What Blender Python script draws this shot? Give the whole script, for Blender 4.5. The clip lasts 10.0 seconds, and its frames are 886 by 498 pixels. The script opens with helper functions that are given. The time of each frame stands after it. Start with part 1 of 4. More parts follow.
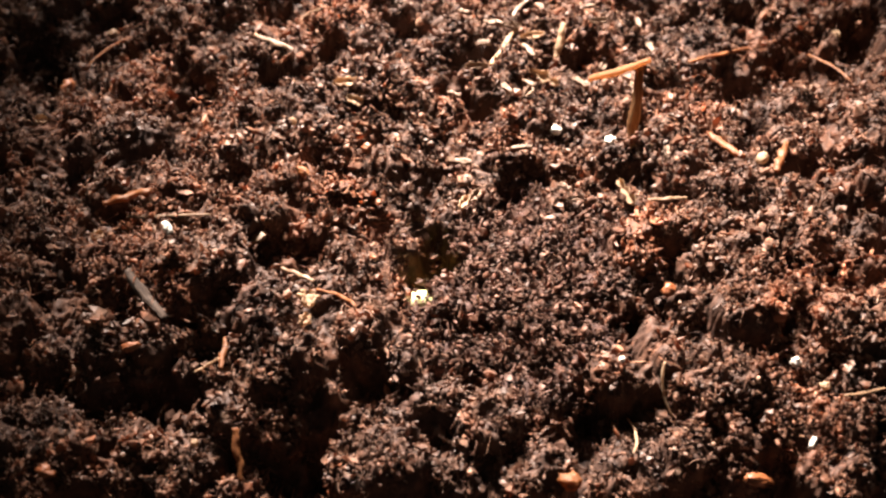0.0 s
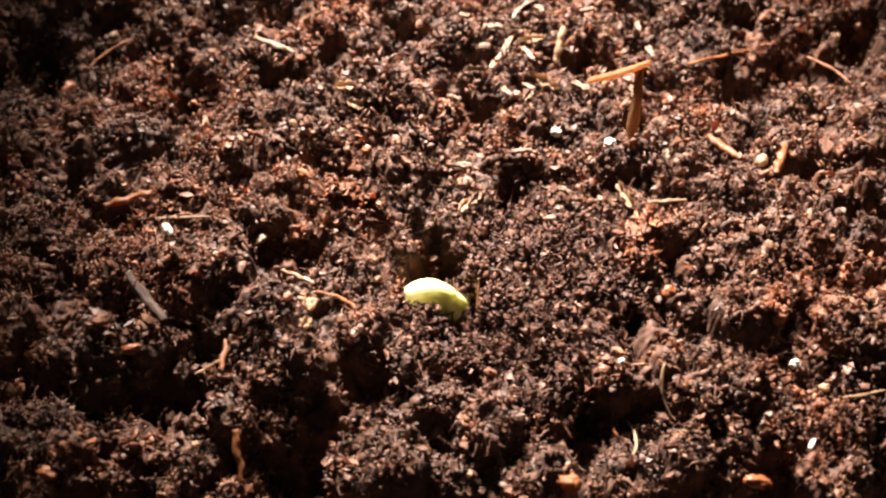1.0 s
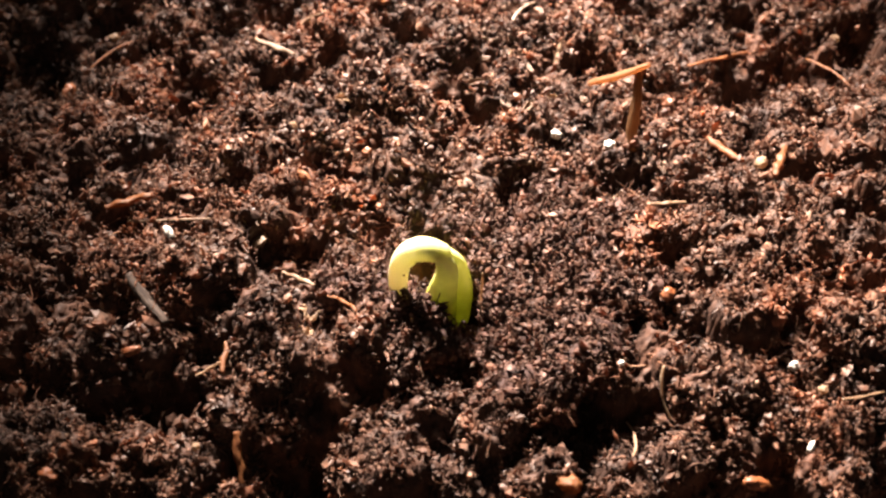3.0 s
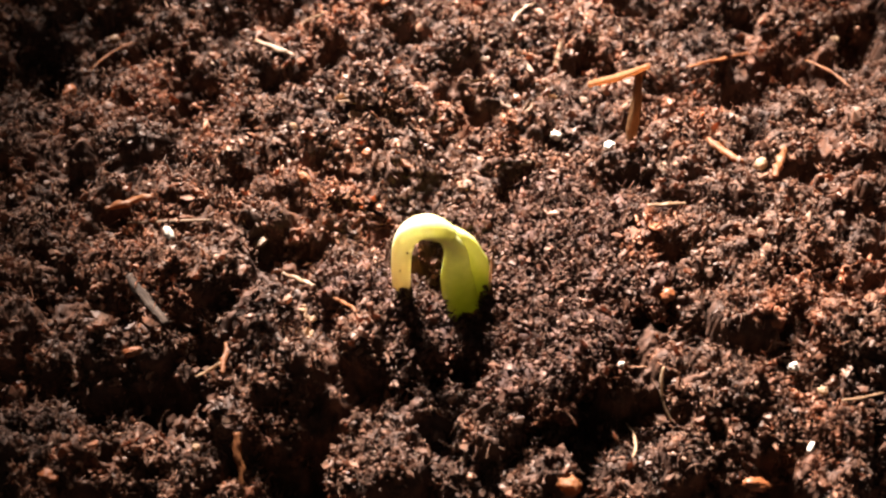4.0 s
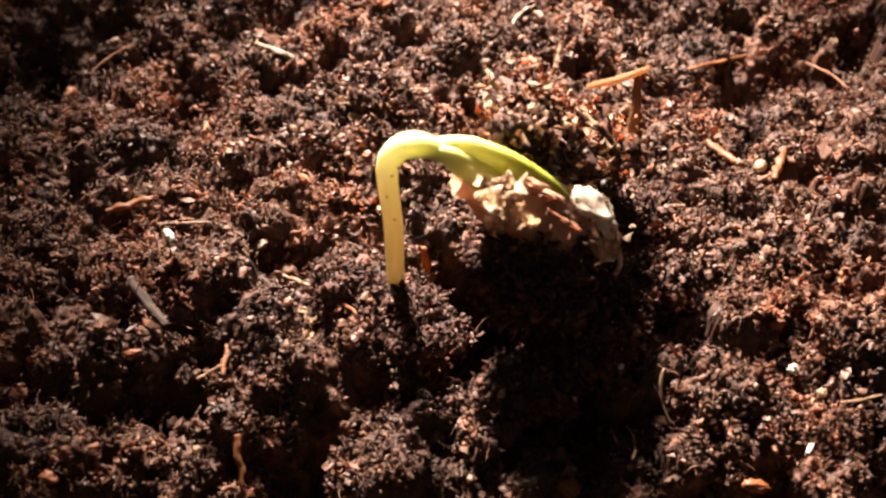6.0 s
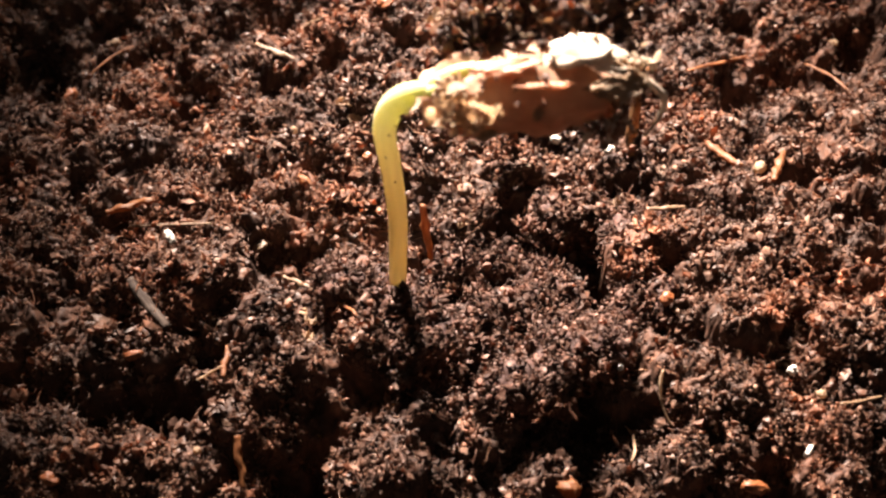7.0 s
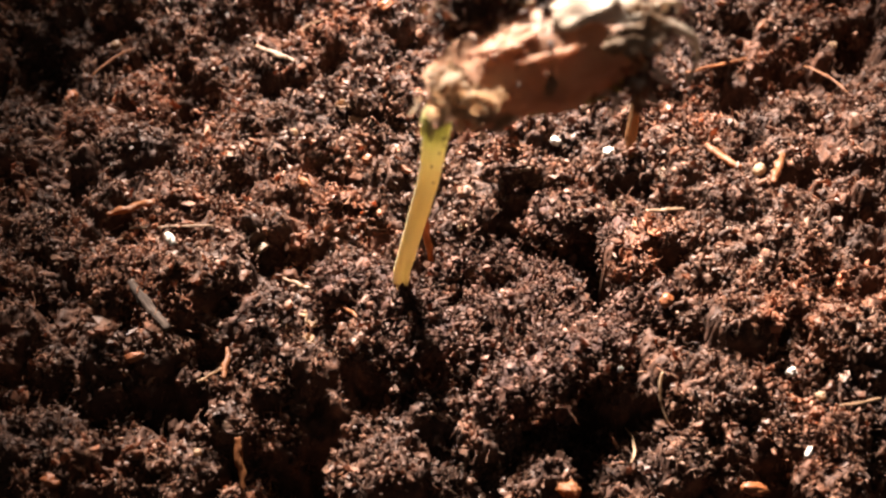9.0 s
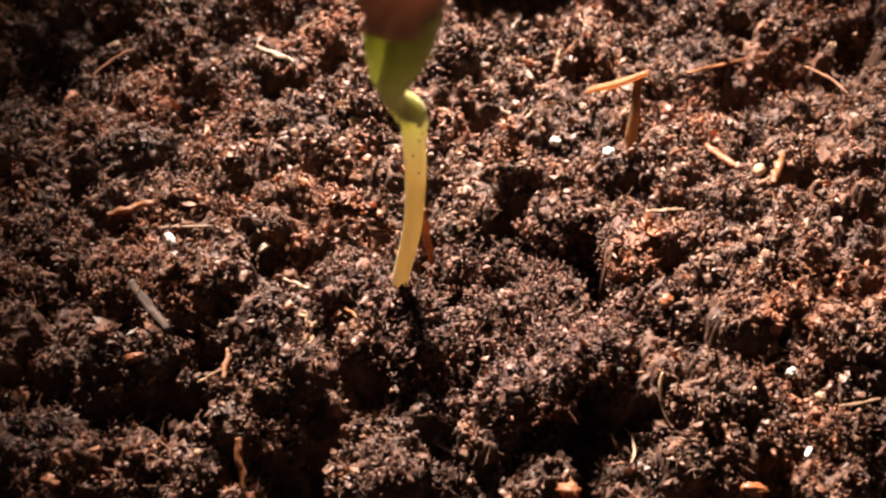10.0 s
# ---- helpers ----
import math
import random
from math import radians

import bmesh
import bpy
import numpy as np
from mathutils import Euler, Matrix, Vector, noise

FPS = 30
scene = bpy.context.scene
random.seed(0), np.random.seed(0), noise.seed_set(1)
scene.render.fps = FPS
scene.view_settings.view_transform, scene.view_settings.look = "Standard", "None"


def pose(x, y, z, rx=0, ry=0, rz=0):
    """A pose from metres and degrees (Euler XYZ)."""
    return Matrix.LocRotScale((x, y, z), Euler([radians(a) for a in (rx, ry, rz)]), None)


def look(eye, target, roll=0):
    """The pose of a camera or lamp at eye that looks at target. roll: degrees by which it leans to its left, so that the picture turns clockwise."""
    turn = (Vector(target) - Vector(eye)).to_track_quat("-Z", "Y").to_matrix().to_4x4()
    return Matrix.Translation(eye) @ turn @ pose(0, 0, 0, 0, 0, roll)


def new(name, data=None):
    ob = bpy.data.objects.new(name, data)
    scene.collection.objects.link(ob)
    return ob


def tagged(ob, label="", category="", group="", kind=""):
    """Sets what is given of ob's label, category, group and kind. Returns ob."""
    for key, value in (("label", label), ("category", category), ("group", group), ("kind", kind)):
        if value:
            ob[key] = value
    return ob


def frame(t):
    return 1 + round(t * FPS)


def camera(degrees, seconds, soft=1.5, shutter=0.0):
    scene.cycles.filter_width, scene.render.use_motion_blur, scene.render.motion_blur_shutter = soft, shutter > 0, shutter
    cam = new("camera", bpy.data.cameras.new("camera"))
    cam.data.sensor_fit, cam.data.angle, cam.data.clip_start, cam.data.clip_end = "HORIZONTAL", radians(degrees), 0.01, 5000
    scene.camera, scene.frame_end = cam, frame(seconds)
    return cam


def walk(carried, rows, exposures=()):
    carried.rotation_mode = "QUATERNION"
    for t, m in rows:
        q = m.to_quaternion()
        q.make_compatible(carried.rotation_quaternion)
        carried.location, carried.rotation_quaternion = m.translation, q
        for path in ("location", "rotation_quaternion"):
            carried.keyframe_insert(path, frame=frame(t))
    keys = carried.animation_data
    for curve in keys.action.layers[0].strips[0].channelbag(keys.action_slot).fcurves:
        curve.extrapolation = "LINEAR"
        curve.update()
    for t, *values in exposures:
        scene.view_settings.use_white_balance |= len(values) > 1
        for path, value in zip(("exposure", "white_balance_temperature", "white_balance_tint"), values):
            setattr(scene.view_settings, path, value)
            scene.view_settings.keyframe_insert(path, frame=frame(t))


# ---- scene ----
cam = camera(38, 10.0, soft=2.4)
EYE, AIM = (0, -0.1416, 0.18124), (0, 0, 0)
cam.data.dof.use_dof = True
cam.data.dof.focus_distance = 0.228
cam.data.dof.aperture_fstop = 20
walk(cam, [(0, look(EYE, AIM)), (10, look(EYE, AIM))])

# ---- light: one warm lamp above and behind the seedling, dim room ----
MM = 0.001
world = bpy.data.worlds.new("room_air")
scene.world = world
world.use_nodes = True
world.node_tree.nodes["Background"].inputs[0].default_value = (0.9, 0.75, 0.65, 1)
world.node_tree.nodes["Background"].inputs[1].default_value = 0.09
lamp = new("grow_lamp", bpy.data.lights.new("grow_lamp", "SPOT"))
lamp.data.energy = 167
lamp.data.color = (1.0, 0.87, 0.77)
lamp.data.shadow_soft_size = 0.04
lamp.data.spot_size = radians(27.4)
lamp.data.spot_blend = 1.0
lamp.matrix_world = look((-0.075, 0.335, 0.315), (0.021, 0.02, 0.006))
scene.view_settings.exposure = 0.0


# ---- materials ----
def shader(name, rough=0.6, spec=0.4):
    m = bpy.data.materials.new(name)
    m.use_nodes = True
    nt = m.node_tree
    b = nt.nodes["Principled BSDF"]
    b.inputs["Roughness"].default_value = rough
    b.inputs["Specular IOR Level"].default_value = spec
    return m, nt, b


def ramp(nt, stops):
    r = nt.nodes.new("ShaderNodeValToRGB")
    el = r.color_ramp.elements
    while len(el) < len(stops):
        el.new(0.5)
    for e, (p, c) in zip(el, stops):
        e.position, e.color = p, (*c, 1)
    return r


def grain(nt, scale, detail=4.0):
    co = nt.nodes.new("ShaderNodeTexCoord")
    n = nt.nodes.new("ShaderNodeTexNoise")
    n.inputs["Scale"].default_value, n.inputs["Detail"].default_value = scale, detail
    nt.links.new(co.outputs["Object"], n.inputs["Vector"])
    return n


def bump(nt, b, src, strength, dist):
    bp = nt.nodes.new("ShaderNodeBump")
    bp.inputs["Strength"].default_value, bp.inputs["Distance"].default_value = strength, dist
    nt.links.new(src, bp.inputs["Height"])
    nt.links.new(bp.outputs[0], b.inputs["Normal"])


def mixed(nt, fac, a, b2, kind="MULTIPLY"):
    mx = nt.nodes.new("ShaderNodeMix")
    mx.data_type, mx.blend_type = "RGBA", kind
    if isinstance(fac, float):
        mx.inputs[0].default_value = fac
    else:
        nt.links.new(fac, mx.inputs[0])
    for src, i in ((a, 6), (b2, 7)):
        if isinstance(src, tuple):
            mx.inputs[i].default_value = (*src, 1)
        else:
            nt.links.new(src, mx.inputs[i])
    return mx.outputs[2]


def peat(name, stops, rough=0.5, spec=0.5, thin=0.0):
    """Peat bits: each island its own brown, with fine grain."""
    m, nt, b = shader(name, rough, spec)
    src = nt.nodes.new("ShaderNodeNewGeometry").outputs["Random Per Island"]
    r = ramp(nt, stops)
    nt.links.new(src, r.inputs[0])
    g = grain(nt, 1800.0)
    g2 = ramp(nt, [(0.3, (0.75, 0.73, 0.72)), (0.7, (1.1, 1.1, 1.1))])
    nt.links.new(g.outputs[0], g2.inputs[0])
    big = grain(nt, 45.0, 2.0)
    g3 = ramp(nt, [(0.32, (0.74, 0.76, 0.82)), (0.5, (1.0, 0.97, 0.95)), (0.68, (1.25, 0.97, 0.8))])
    nt.links.new(big.outputs[0], g3.inputs[0])
    mid = grain(nt, 330.0, 2.0)
    g4 = ramp(nt, [(0.33, (0.56, 0.54, 0.54)), (0.5, (0.96, 0.96, 0.96)), (0.67, (1.6, 1.46, 1.34))])
    nt.links.new(mid.outputs[0], g4.inputs[0])
    c = mixed(nt, 1.0, r.outputs[0], g2.outputs[0])
    c = mixed(nt, 1.0, c, g3.outputs[0])
    c = mixed(nt, 1.0, c, g4.outputs[0])
    nt.links.new(c, b.inputs["Base Color"])
    bump(nt, b, g.outputs[0], 0.6, 0.0002)
    if thin:
        tr = nt.nodes.new("ShaderNodeBsdfTranslucent")
        nt.links.new(mixed(nt, 1.0, c, (1.2, 1.02, 0.9)), tr.inputs[0])
        mx = nt.nodes.new("ShaderNodeMixShader")
        mx.inputs[0].default_value = thin
        nt.links.new(b.outputs[0], mx.inputs[1])
        nt.links.new(tr.outputs[0], mx.inputs[2])
        nt.links.new(mx.outputs[0], nt.nodes["Material Output"].inputs[0])
    return m


BROWNS = [(0.0, (0.11, 0.06, 0.042)), (0.4, (0.16, 0.09, 0.063)), (0.8, (0.205, 0.119, 0.084)),
          (0.96, (0.27, 0.168, 0.122)), (1.0, (0.42, 0.295, 0.22))]
DARKS = [(0.0, (0.086, 0.046, 0.032)), (0.4, (0.122, 0.067, 0.048)), (0.8, (0.165, 0.093, 0.069)),
         (0.96, (0.24, 0.143, 0.116)), (1.0, (0.4, 0.28, 0.23))]
M_CHIP = peat("peat_chips", BROWNS, 0.45, 0.3, 0.48)
M_CRUMB = peat("peat_crumbs", [(p, tuple(v * 0.5 for v in c)) for p, c in BROWNS], 0.6, 0.35)
M_MOIST = peat("moist_peat_chips", DARKS, 0.5, 0.18, 0.45)
M_TUFT = peat("pale_peat_tuft", [(0.0, (0.09, 0.045, 0.028)), (0.5, (0.16, 0.085, 0.055)), (1.0, (0.34, 0.21, 0.14))], 0.5, 0.3, 0.55)
M_LUMP = peat("moist_peat_lump", [(0.0, (0.075, 0.041, 0.033)), (1.0, (0.075, 0.041, 0.033))], 0.65, 0.1)
M_BED = peat("peat_bed", [(0.0, (0.06, 0.033, 0.0235)), (1.0, (0.06, 0.033, 0.0235))], 0.65, 0.15)


def plain(name, col, col2, scale, rough=0.5, spec=0.4, relief=0.0002, sss=0.0, stretch=None):
    m, nt, b = shader(name, rough, spec)
    g = grain(nt, scale)
    if stretch:
        mp = nt.nodes.new("ShaderNodeMapping")
        mp.inputs["Scale"].default_value = stretch
        co = nt.nodes.new("ShaderNodeTexCoord")
        nt.links.new(co.outputs["Object"], mp.inputs[0])
        nt.links.new(mp.outputs[0], g.inputs["Vector"])
    r = ramp(nt, [(0.3, col), (0.7, col2)])
    nt.links.new(g.outputs[0], r.inputs[0])
    nt.links.new(r.outputs[0], b.inputs["Base Color"])
    if relief:
        bump(nt, b, g.outputs[0], 0.5, relief)
    if sss:
        tr = nt.nodes.new("ShaderNodeBsdfTranslucent")
        nt.links.new(r.outputs[0], tr.inputs[0])
        mx = nt.nodes.new("ShaderNodeMixShader")
        mx.inputs[0].default_value = sss
        nt.links.new(b.outputs[0], mx.inputs[1])
        nt.links.new(tr.outputs[0], mx.inputs[2])
        nt.links.new(mx.outputs[0], nt.nodes["Material Output"].inputs[0])
    return m


def leaf_skin():
    m, nt, b = shader("cotyledon_green", 0.27, 0.6)
    co = nt.nodes.new("ShaderNodeTexCoord")
    sep = nt.nodes.new("ShaderNodeSeparateXYZ")
    nt.links.new(co.outputs["Object"], sep.inputs[0])
    mr = nt.nodes.new("ShaderNodeMapRange")
    mr.inputs[1].default_value, mr.inputs[2].default_value = -0.001, 0.016
    nt.links.new(sep.outputs[2], mr.inputs[0])
    r = ramp(nt, [(0.0, (0.8, 0.77, 0.38)), (0.35, (0.72, 0.7, 0.28)), (0.7, (0.5, 0.5, 0.11)), (1.0, (0.4, 0.41, 0.07))])
    nt.links.new(mr.outputs[0], r.inputs[0])
    g = grain(nt, 350.0)
    g2 = ramp(nt, [(0.3, (0.82, 0.85, 0.8)), (0.7, (1.05, 1.05, 1.0))])
    nt.links.new(g.outputs[0], g2.inputs[0])
    c = mixed(nt, 1.0, r.outputs[0], g2.outputs[0])
    nt.links.new(c, b.inputs["Base Color"])
    bump(nt, b, g.outputs[0], 0.4, 0.00006)
    b.inputs["Subsurface Weight"].default_value = 0.5
    b.inputs["Subsurface Radius"].default_value = (1.0, 0.9, 0.2)
    b.inputs["Subsurface Scale"].default_value = 0.0022
    tr = nt.nodes.new("ShaderNodeBsdfTranslucent")
    nt.links.new(c, tr.inputs[0])
    mx = nt.nodes.new("ShaderNodeMixShader")
    mx.inputs[0].default_value = 0.28
    nt.links.new(b.outputs[0], mx.inputs[1])
    nt.links.new(tr.outputs[0], mx.inputs[2])
    nt.links.new(mx.outputs[0], nt.nodes["Material Output"].inputs[0])
    return m


M_COT = leaf_skin()
M_SHELL = plain("smooth_brown_husk", (0.5, 0.25, 0.15), (0.72, 0.43, 0.28), 260.0, 0.5, 0.35, 0.0014, 0.5, (0.5, 1.3, 1.3))
# sunlit brightness put into the colour; also lightens the hanging root fibres
M_BRIGHT = plain("sunlit_pale_tone", (0.48, 0.36, 0.26), (0.66, 0.54, 0.43), 260.0, 0.5, 0.4, 0.0005, 0.25)
M_CREAM = plain("cream_torn_skin", (0.55, 0.4, 0.27), (0.82, 0.68, 0.53), 300.0, 0.55, 0.3, 0.0003, 0.65)
M_PALE = plain("pale_dry_flake", (0.26, 0.155, 0.09), (0.5, 0.35, 0.23), 300.0, 0.55, 0.3, 0.0003, 0.5)
M_ORANGE = plain("orange_bark", (0.1, 0.028, 0.009), (0.19, 0.06, 0.019), 700.0, 0.45, 0.4, 0.0003)
M_STRAW = plain("dry_straw", (0.075, 0.04, 0.021), (0.15, 0.088, 0.048), 500.0, 0.5, 0.4, 0.0002, 0, (6, 6, 0.5))
M_RUST = plain("rusty_wood_fibre", (0.13, 0.042, 0.014), (0.3, 0.115, 0.04), 500.0, 0.5, 0.4, 0.0004, 0.5, (6, 6, 0.5))
M_GREYWOOD = plain("grey_wood", (0.02, 0.012, 0.009), (0.075, 0.05, 0.037), 900.0, 0.7, 0.2, 0.0008, 0, (2, 2, 0.25))
M_CANE = plain("tan_cane", (0.27, 0.135, 0.062), (0.48, 0.27, 0.135), 500.0, 0.5, 0.4, 0.0005, 0.75, (6, 6, 0.5))
M_TAN = plain("tan_flake", (0.1, 0.055, 0.034), (0.23, 0.145, 0.092), 500.0, 0.55, 0.3, 0.0003, 0.3)
M_WHITE = plain("perlite_white", (0.38, 0.34, 0.29), (0.52, 0.48, 0.43), 900.0, 0.5, 0.4, 0.0002)


# ---- builders ----
def part(name, bm, material, parent=None, label="", smooth=True):
    me = bpy.data.meshes.new(name)
    bm.to_mesh(me)
    bm.free()
    me.materials.append(material)
    if smooth:
        me.shade_smooth()
    ob = new(name, me)
    if parent:
        ob.parent = parent
    return tagged(ob, label)


def tri_mesh(name, v, f, material, parent=None, smooth=False):
    """A triangle mesh from arrays."""
    me = bpy.data.meshes.new(name)
    me.vertices.add(len(v))
    me.vertices.foreach_set("co", np.ascontiguousarray(v, dtype=np.float32).ravel())
    me.loops.add(f.size)
    me.loops.foreach_set("vertex_index", np.ascontiguousarray(f, dtype=np.int32).ravel())
    me.polygons.add(len(f))
    me.polygons.foreach_set("loop_start", np.arange(0, f.size, 3, dtype=np.int32))
    me.polygons.foreach_set("use_smooth", np.full(len(f), smooth))
    me.update(calc_edges=True)
    me.materials.append(material)
    ob = new(name, me)
    if parent:
        ob.parent = parent
    return ob


rng = np.random.default_rng(7)


def turns(n, flat=1.0, toward=None):
    """n random rotations; flat < 1 keeps the long axis (z) nearer to the ground plane, toward leans it along a direction."""
    az, el = rng.uniform(0, 2 * np.pi, n), np.arcsin(np.clip(rng.uniform(-1, 1, n) * flat, -1, 1))
    roll = rng.uniform(0, 2 * np.pi, n)
    z = np.stack([np.cos(el) * np.cos(az), np.cos(el) * np.sin(az), np.sin(el)], 1)
    if toward is not None:
        z = z + toward
        z /= np.linalg.norm(z, axis=1)[:, None] + 1e-6
    h = np.stack([-z[:, 1], z[:, 0], np.full(n, 1e-4)], 1)
    h -= z * np.sum(h * z, 1)[:, None]
    h /= np.linalg.norm(h, axis=1)[:, None]
    k = np.cross(z, h)
    x = h * np.cos(roll)[:, None] + k * np.sin(roll)[:, None]
    y = np.cross(z, x)
    return np.stack([x, y, z], 2)


def chip_shapes(count, rings=5):
    """Thin crinkled ribbons of peat, curled and ragged, about 1 long in z, from the root end at 0."""
    out = []
    for _ in range(count):
        curl, wave = rng.uniform(-4.2, 4.2), rng.uniform(0.25, 0.75)
        a, twist = rng.uniform(-0.5, 0.5), rng.uniform(-1.2, 1.2)
        off, z, v = 0.0, -0.12, []
        for i in range(rings):
            u = i / (rings - 1)
            w = (0.4 + 0.6 * math.sin(math.pi * (0.12 + 0.8 * u))) * rng.uniform(0.5, 1.4)
            t = twist * u + rng.normal(0, 0.25)
            thick = rng.uniform(0.14, 0.4)
            for x, y in ((-0.5 * rng.uniform(0.5, 1.5), 0.0), (0.5 * rng.uniform(0.5, 1.5), 0.0), (rng.uniform(-0.3, 0.3), thick)):
                v.append((w * (x * math.cos(t) - y * math.sin(t)), w * (x * math.sin(t) + y * math.cos(t)), z, off))
            a += curl / rings + rng.normal(0, wave)
            off, z = off + math.sin(a) / rings, z + math.cos(a) / rings
        v = np.array(v)
        f = []
        for i in range(rings - 1):
            for k in range(3):
                a, b = 3 * i + k, 3 * i + (k + 1) % 3
                f += [(a, b, b + 3), (a, b + 3, a + 3)]
        n = 3 * (rings - 1)
        f += [(2, 1, 0), (n, n + 1, n + 2)]
        out.append((v[:, :3], np.array(f), np.outer(v[:, 3], [0, 1, 0])))
    return out


def crumb_shapes(count, sub=1, rough=0.35):
    out = []
    for _ in range(count):
        bm = bmesh.new()
        bmesh.ops.create_icosphere(bm, subdivisions=sub, radius=0.5)
        off = Vector(rng.uniform(-50, 50, 3))
        for q in bm.verts:
            d = noise.noise(q.co * 3 + off) * rough * 1.6 + noise.noise(q.co * 8 + off) * rough
            q.co *= 1 + d
        sx = rng.uniform(0.7, 1.3, 3)
        v = np.array([tuple(q.co) for q in bm.verts]) * sx
        f = np.array([[q.index for q in fc.verts] for fc in bm.faces])
        bm.free()
        out.append((v, f, v * 0))
    return out


def scatter(name, shapes, pts, rot, size, material, parent=None, smooth=False):
    """Many bits joined in one mesh. size: n x 3."""
    pick = rng.integers(0, len(shapes), len(pts))
    vs, fs, base = [], [], 0
    for i, (v, f, arc) in enumerate(shapes):
        s = np.nonzero(pick == i)[0]
        if not len(s):
            continue
        w = v[None] * size[s][:, None, :] + arc[None] * size[s][:, None, 2:]
        w = np.einsum("nij,nvj->nvi", rot[s], w) + pts[s][:, None, :]
        vs.append(w.reshape(-1, 3))
        fs.append((f[None] + (np.arange(len(s)) * len(v))[:, None, None]).reshape(-1, 3) + base)
        base += len(s) * len(v)
    return tri_mesh(name, np.concatenate(vs), np.concatenate(fs), material, parent, smooth)


def vnoise(x, y, cell, seed):
    """Smooth value noise on the plane, -1 to 1, for arrays in millimetres."""
    g = np.random.default_rng(seed).uniform(-1, 1, (128, 128))
    u, v = x / cell + 1000.3, y / cell + 1000.7
    i, j = np.floor(u).astype(int), np.floor(v).astype(int)
    a, b = u - i, v - j
    a, b = a * a * (3 - 2 * a), b * b * (3 - 2 * b)
    q = lambda p, r: g[p % 128, r % 128]
    return (q(i, j) * (1 - a) + q(i + 1, j) * a) * (1 - b) + (q(i, j + 1) * (1 - a) + q(i + 1, j + 1) * a) * b


# ---- the soil surface, in millimetres ----
PITS = [(21, -32, 6, 4, 5), (-24, -39, 7, 4, 9), (-20, -46, 9, 3.5, 6), (-4, -46, 5, 4, 8), (-55, -29, 15, 4.5, 9), (59, 42, 9, 7, 8), (-84, 47, 9, 9, 9),
        (-78, 60, 16, 5, 6), (53, 63, 9, 5, 8), (-49, 37, 6, 6, 7), (-29, 64, 6, 5, 5), (70, 49, 5, 5, 6), (22, 6, 10, 4, 4), (84, 60, 6, 5, 6),
        (4, -24, 5, 4, 5), (-72, -11, 4, 4, 4), (40, -45, 12, 4, 7), (-3, -6, 4, 4.5, 6), (-72, -50, 14, 4, 6), (0, -51, 130, 5, 9)]
MOUNDS = [(-24, -24, 6, 3), (35, -22, 6, 6.5), (66, -44, 6, 3), (-14, 10, 8, 4), (-5, 16, 6, 1), (16, 28, 5, 5),
          (37, 17, 6, 4), (78, 17, 6, 4), (-60, 3, 7, 2.2), (-38, 7, 6, 2), (-44, -11, 5, 4), (-32, -30, 5, 2.5)]
HOLE = (13.5, -8.0, 19, 18.5, 28)
XS, YS = np.arange(-125, 125.01, 0.4), np.arange(-85, 95.01, 0.4)
GX, GY = np.meshgrid(XS, YS, indexing="ij")


def rolling(x, y):
    h = 3.0 * vnoise(x, y, 21, 1) + 2.7 * vnoise(x, y, 9, 2) - 0.26 * np.clip(-20 - y, 0, 60)
    for px, py, rx, ry, d in PITS:
        h = h - 1.7 * d * np.exp(-(((x - px) / rx) ** 2 + ((y - py) / ry) ** 2) ** 1.5)
    for px, py, r, d in MOUNDS:
        h = h + d * np.exp(-((x - px) ** 2 + (y - py) ** 2) / (r * r))
    return h


def hole_depth(x, y):
    px, py, rx, ry, d = HOLE
    q = np.minimum(((x - px) / rx) ** 2, 40) + np.minimum(((y - py) / ry) ** 2, 40) + 0.25 * vnoise(x, y, 6, 9)
    return d / (1 + np.exp((q - 1) * 11))


GZ = rolling(GX, GY) - hole_depth(GX, GY) - 4.2
lumps = 2300
lx, ly = rng.uniform(-120, 120, lumps), rng.uniform(-80, 90, lumps)
lr = 1.5 + 4.9 * rng.random(lumps) ** 2.0
lz = rolling(lx, ly) - hole_depth(lx, ly) - 2.2 + rng.uniform(-3.6, 2.6, lumps) - 0.12 * lr
for x, y, r, z in zip(lx, ly, lr, lz):
    i0, j0 = int((x - r + 125) / 0.4), int((y - r + 85) / 0.4)
    i1, j1 = int((x + r + 125) / 0.4) + 2, int((y + r + 85) / 0.4) + 2
    d2 = r * r - (GX[i0:i1, j0:j1] - x) ** 2 - (GY[i0:i1, j0:j1] - y) ** 2
    GZ[i0:i1, j0:j1] = np.maximum(GZ[i0:i1, j0:j1], np.where(d2 > 0, z + 0.65 * np.sqrt(np.maximum(d2, 0)), -99))
for cell, size, seed in ((3.6, 2.3, 21), (1.4, 0.8, 22), (0.9, 0.45, 23)):
    GZ += size * (0.45 - abs(vnoise(GX + 0.4 * cell * vnoise(GX, GY, cell, seed + 20), GY, cell, seed) * 1.6))


def height(x, y):
    """Soil height at points inside the worked patch."""
    u, v = np.clip((x + 125) / 0.4, 0, len(XS) - 2), np.clip((y + 85) / 0.4, 0, len(YS) - 2)
    i, j = u.astype(int), v.astype(int)
    a, b = u - i, v - j
    return (GZ[i, j] * (1 - a) + GZ[i + 1, j] * a) * (1 - b) + (GZ[i, j + 1] * (1 - a) + GZ[i + 1, j + 1] * a) * b


def ground_at(x, y):
    """The highest soil close to a place."""
    o = np.array([(0, 0), (1, 0), (-1, 0), (0, 1), (0, -1)]) * 1.3
    return float(height(x + o[:, 0], y + o[:, 1]).max())


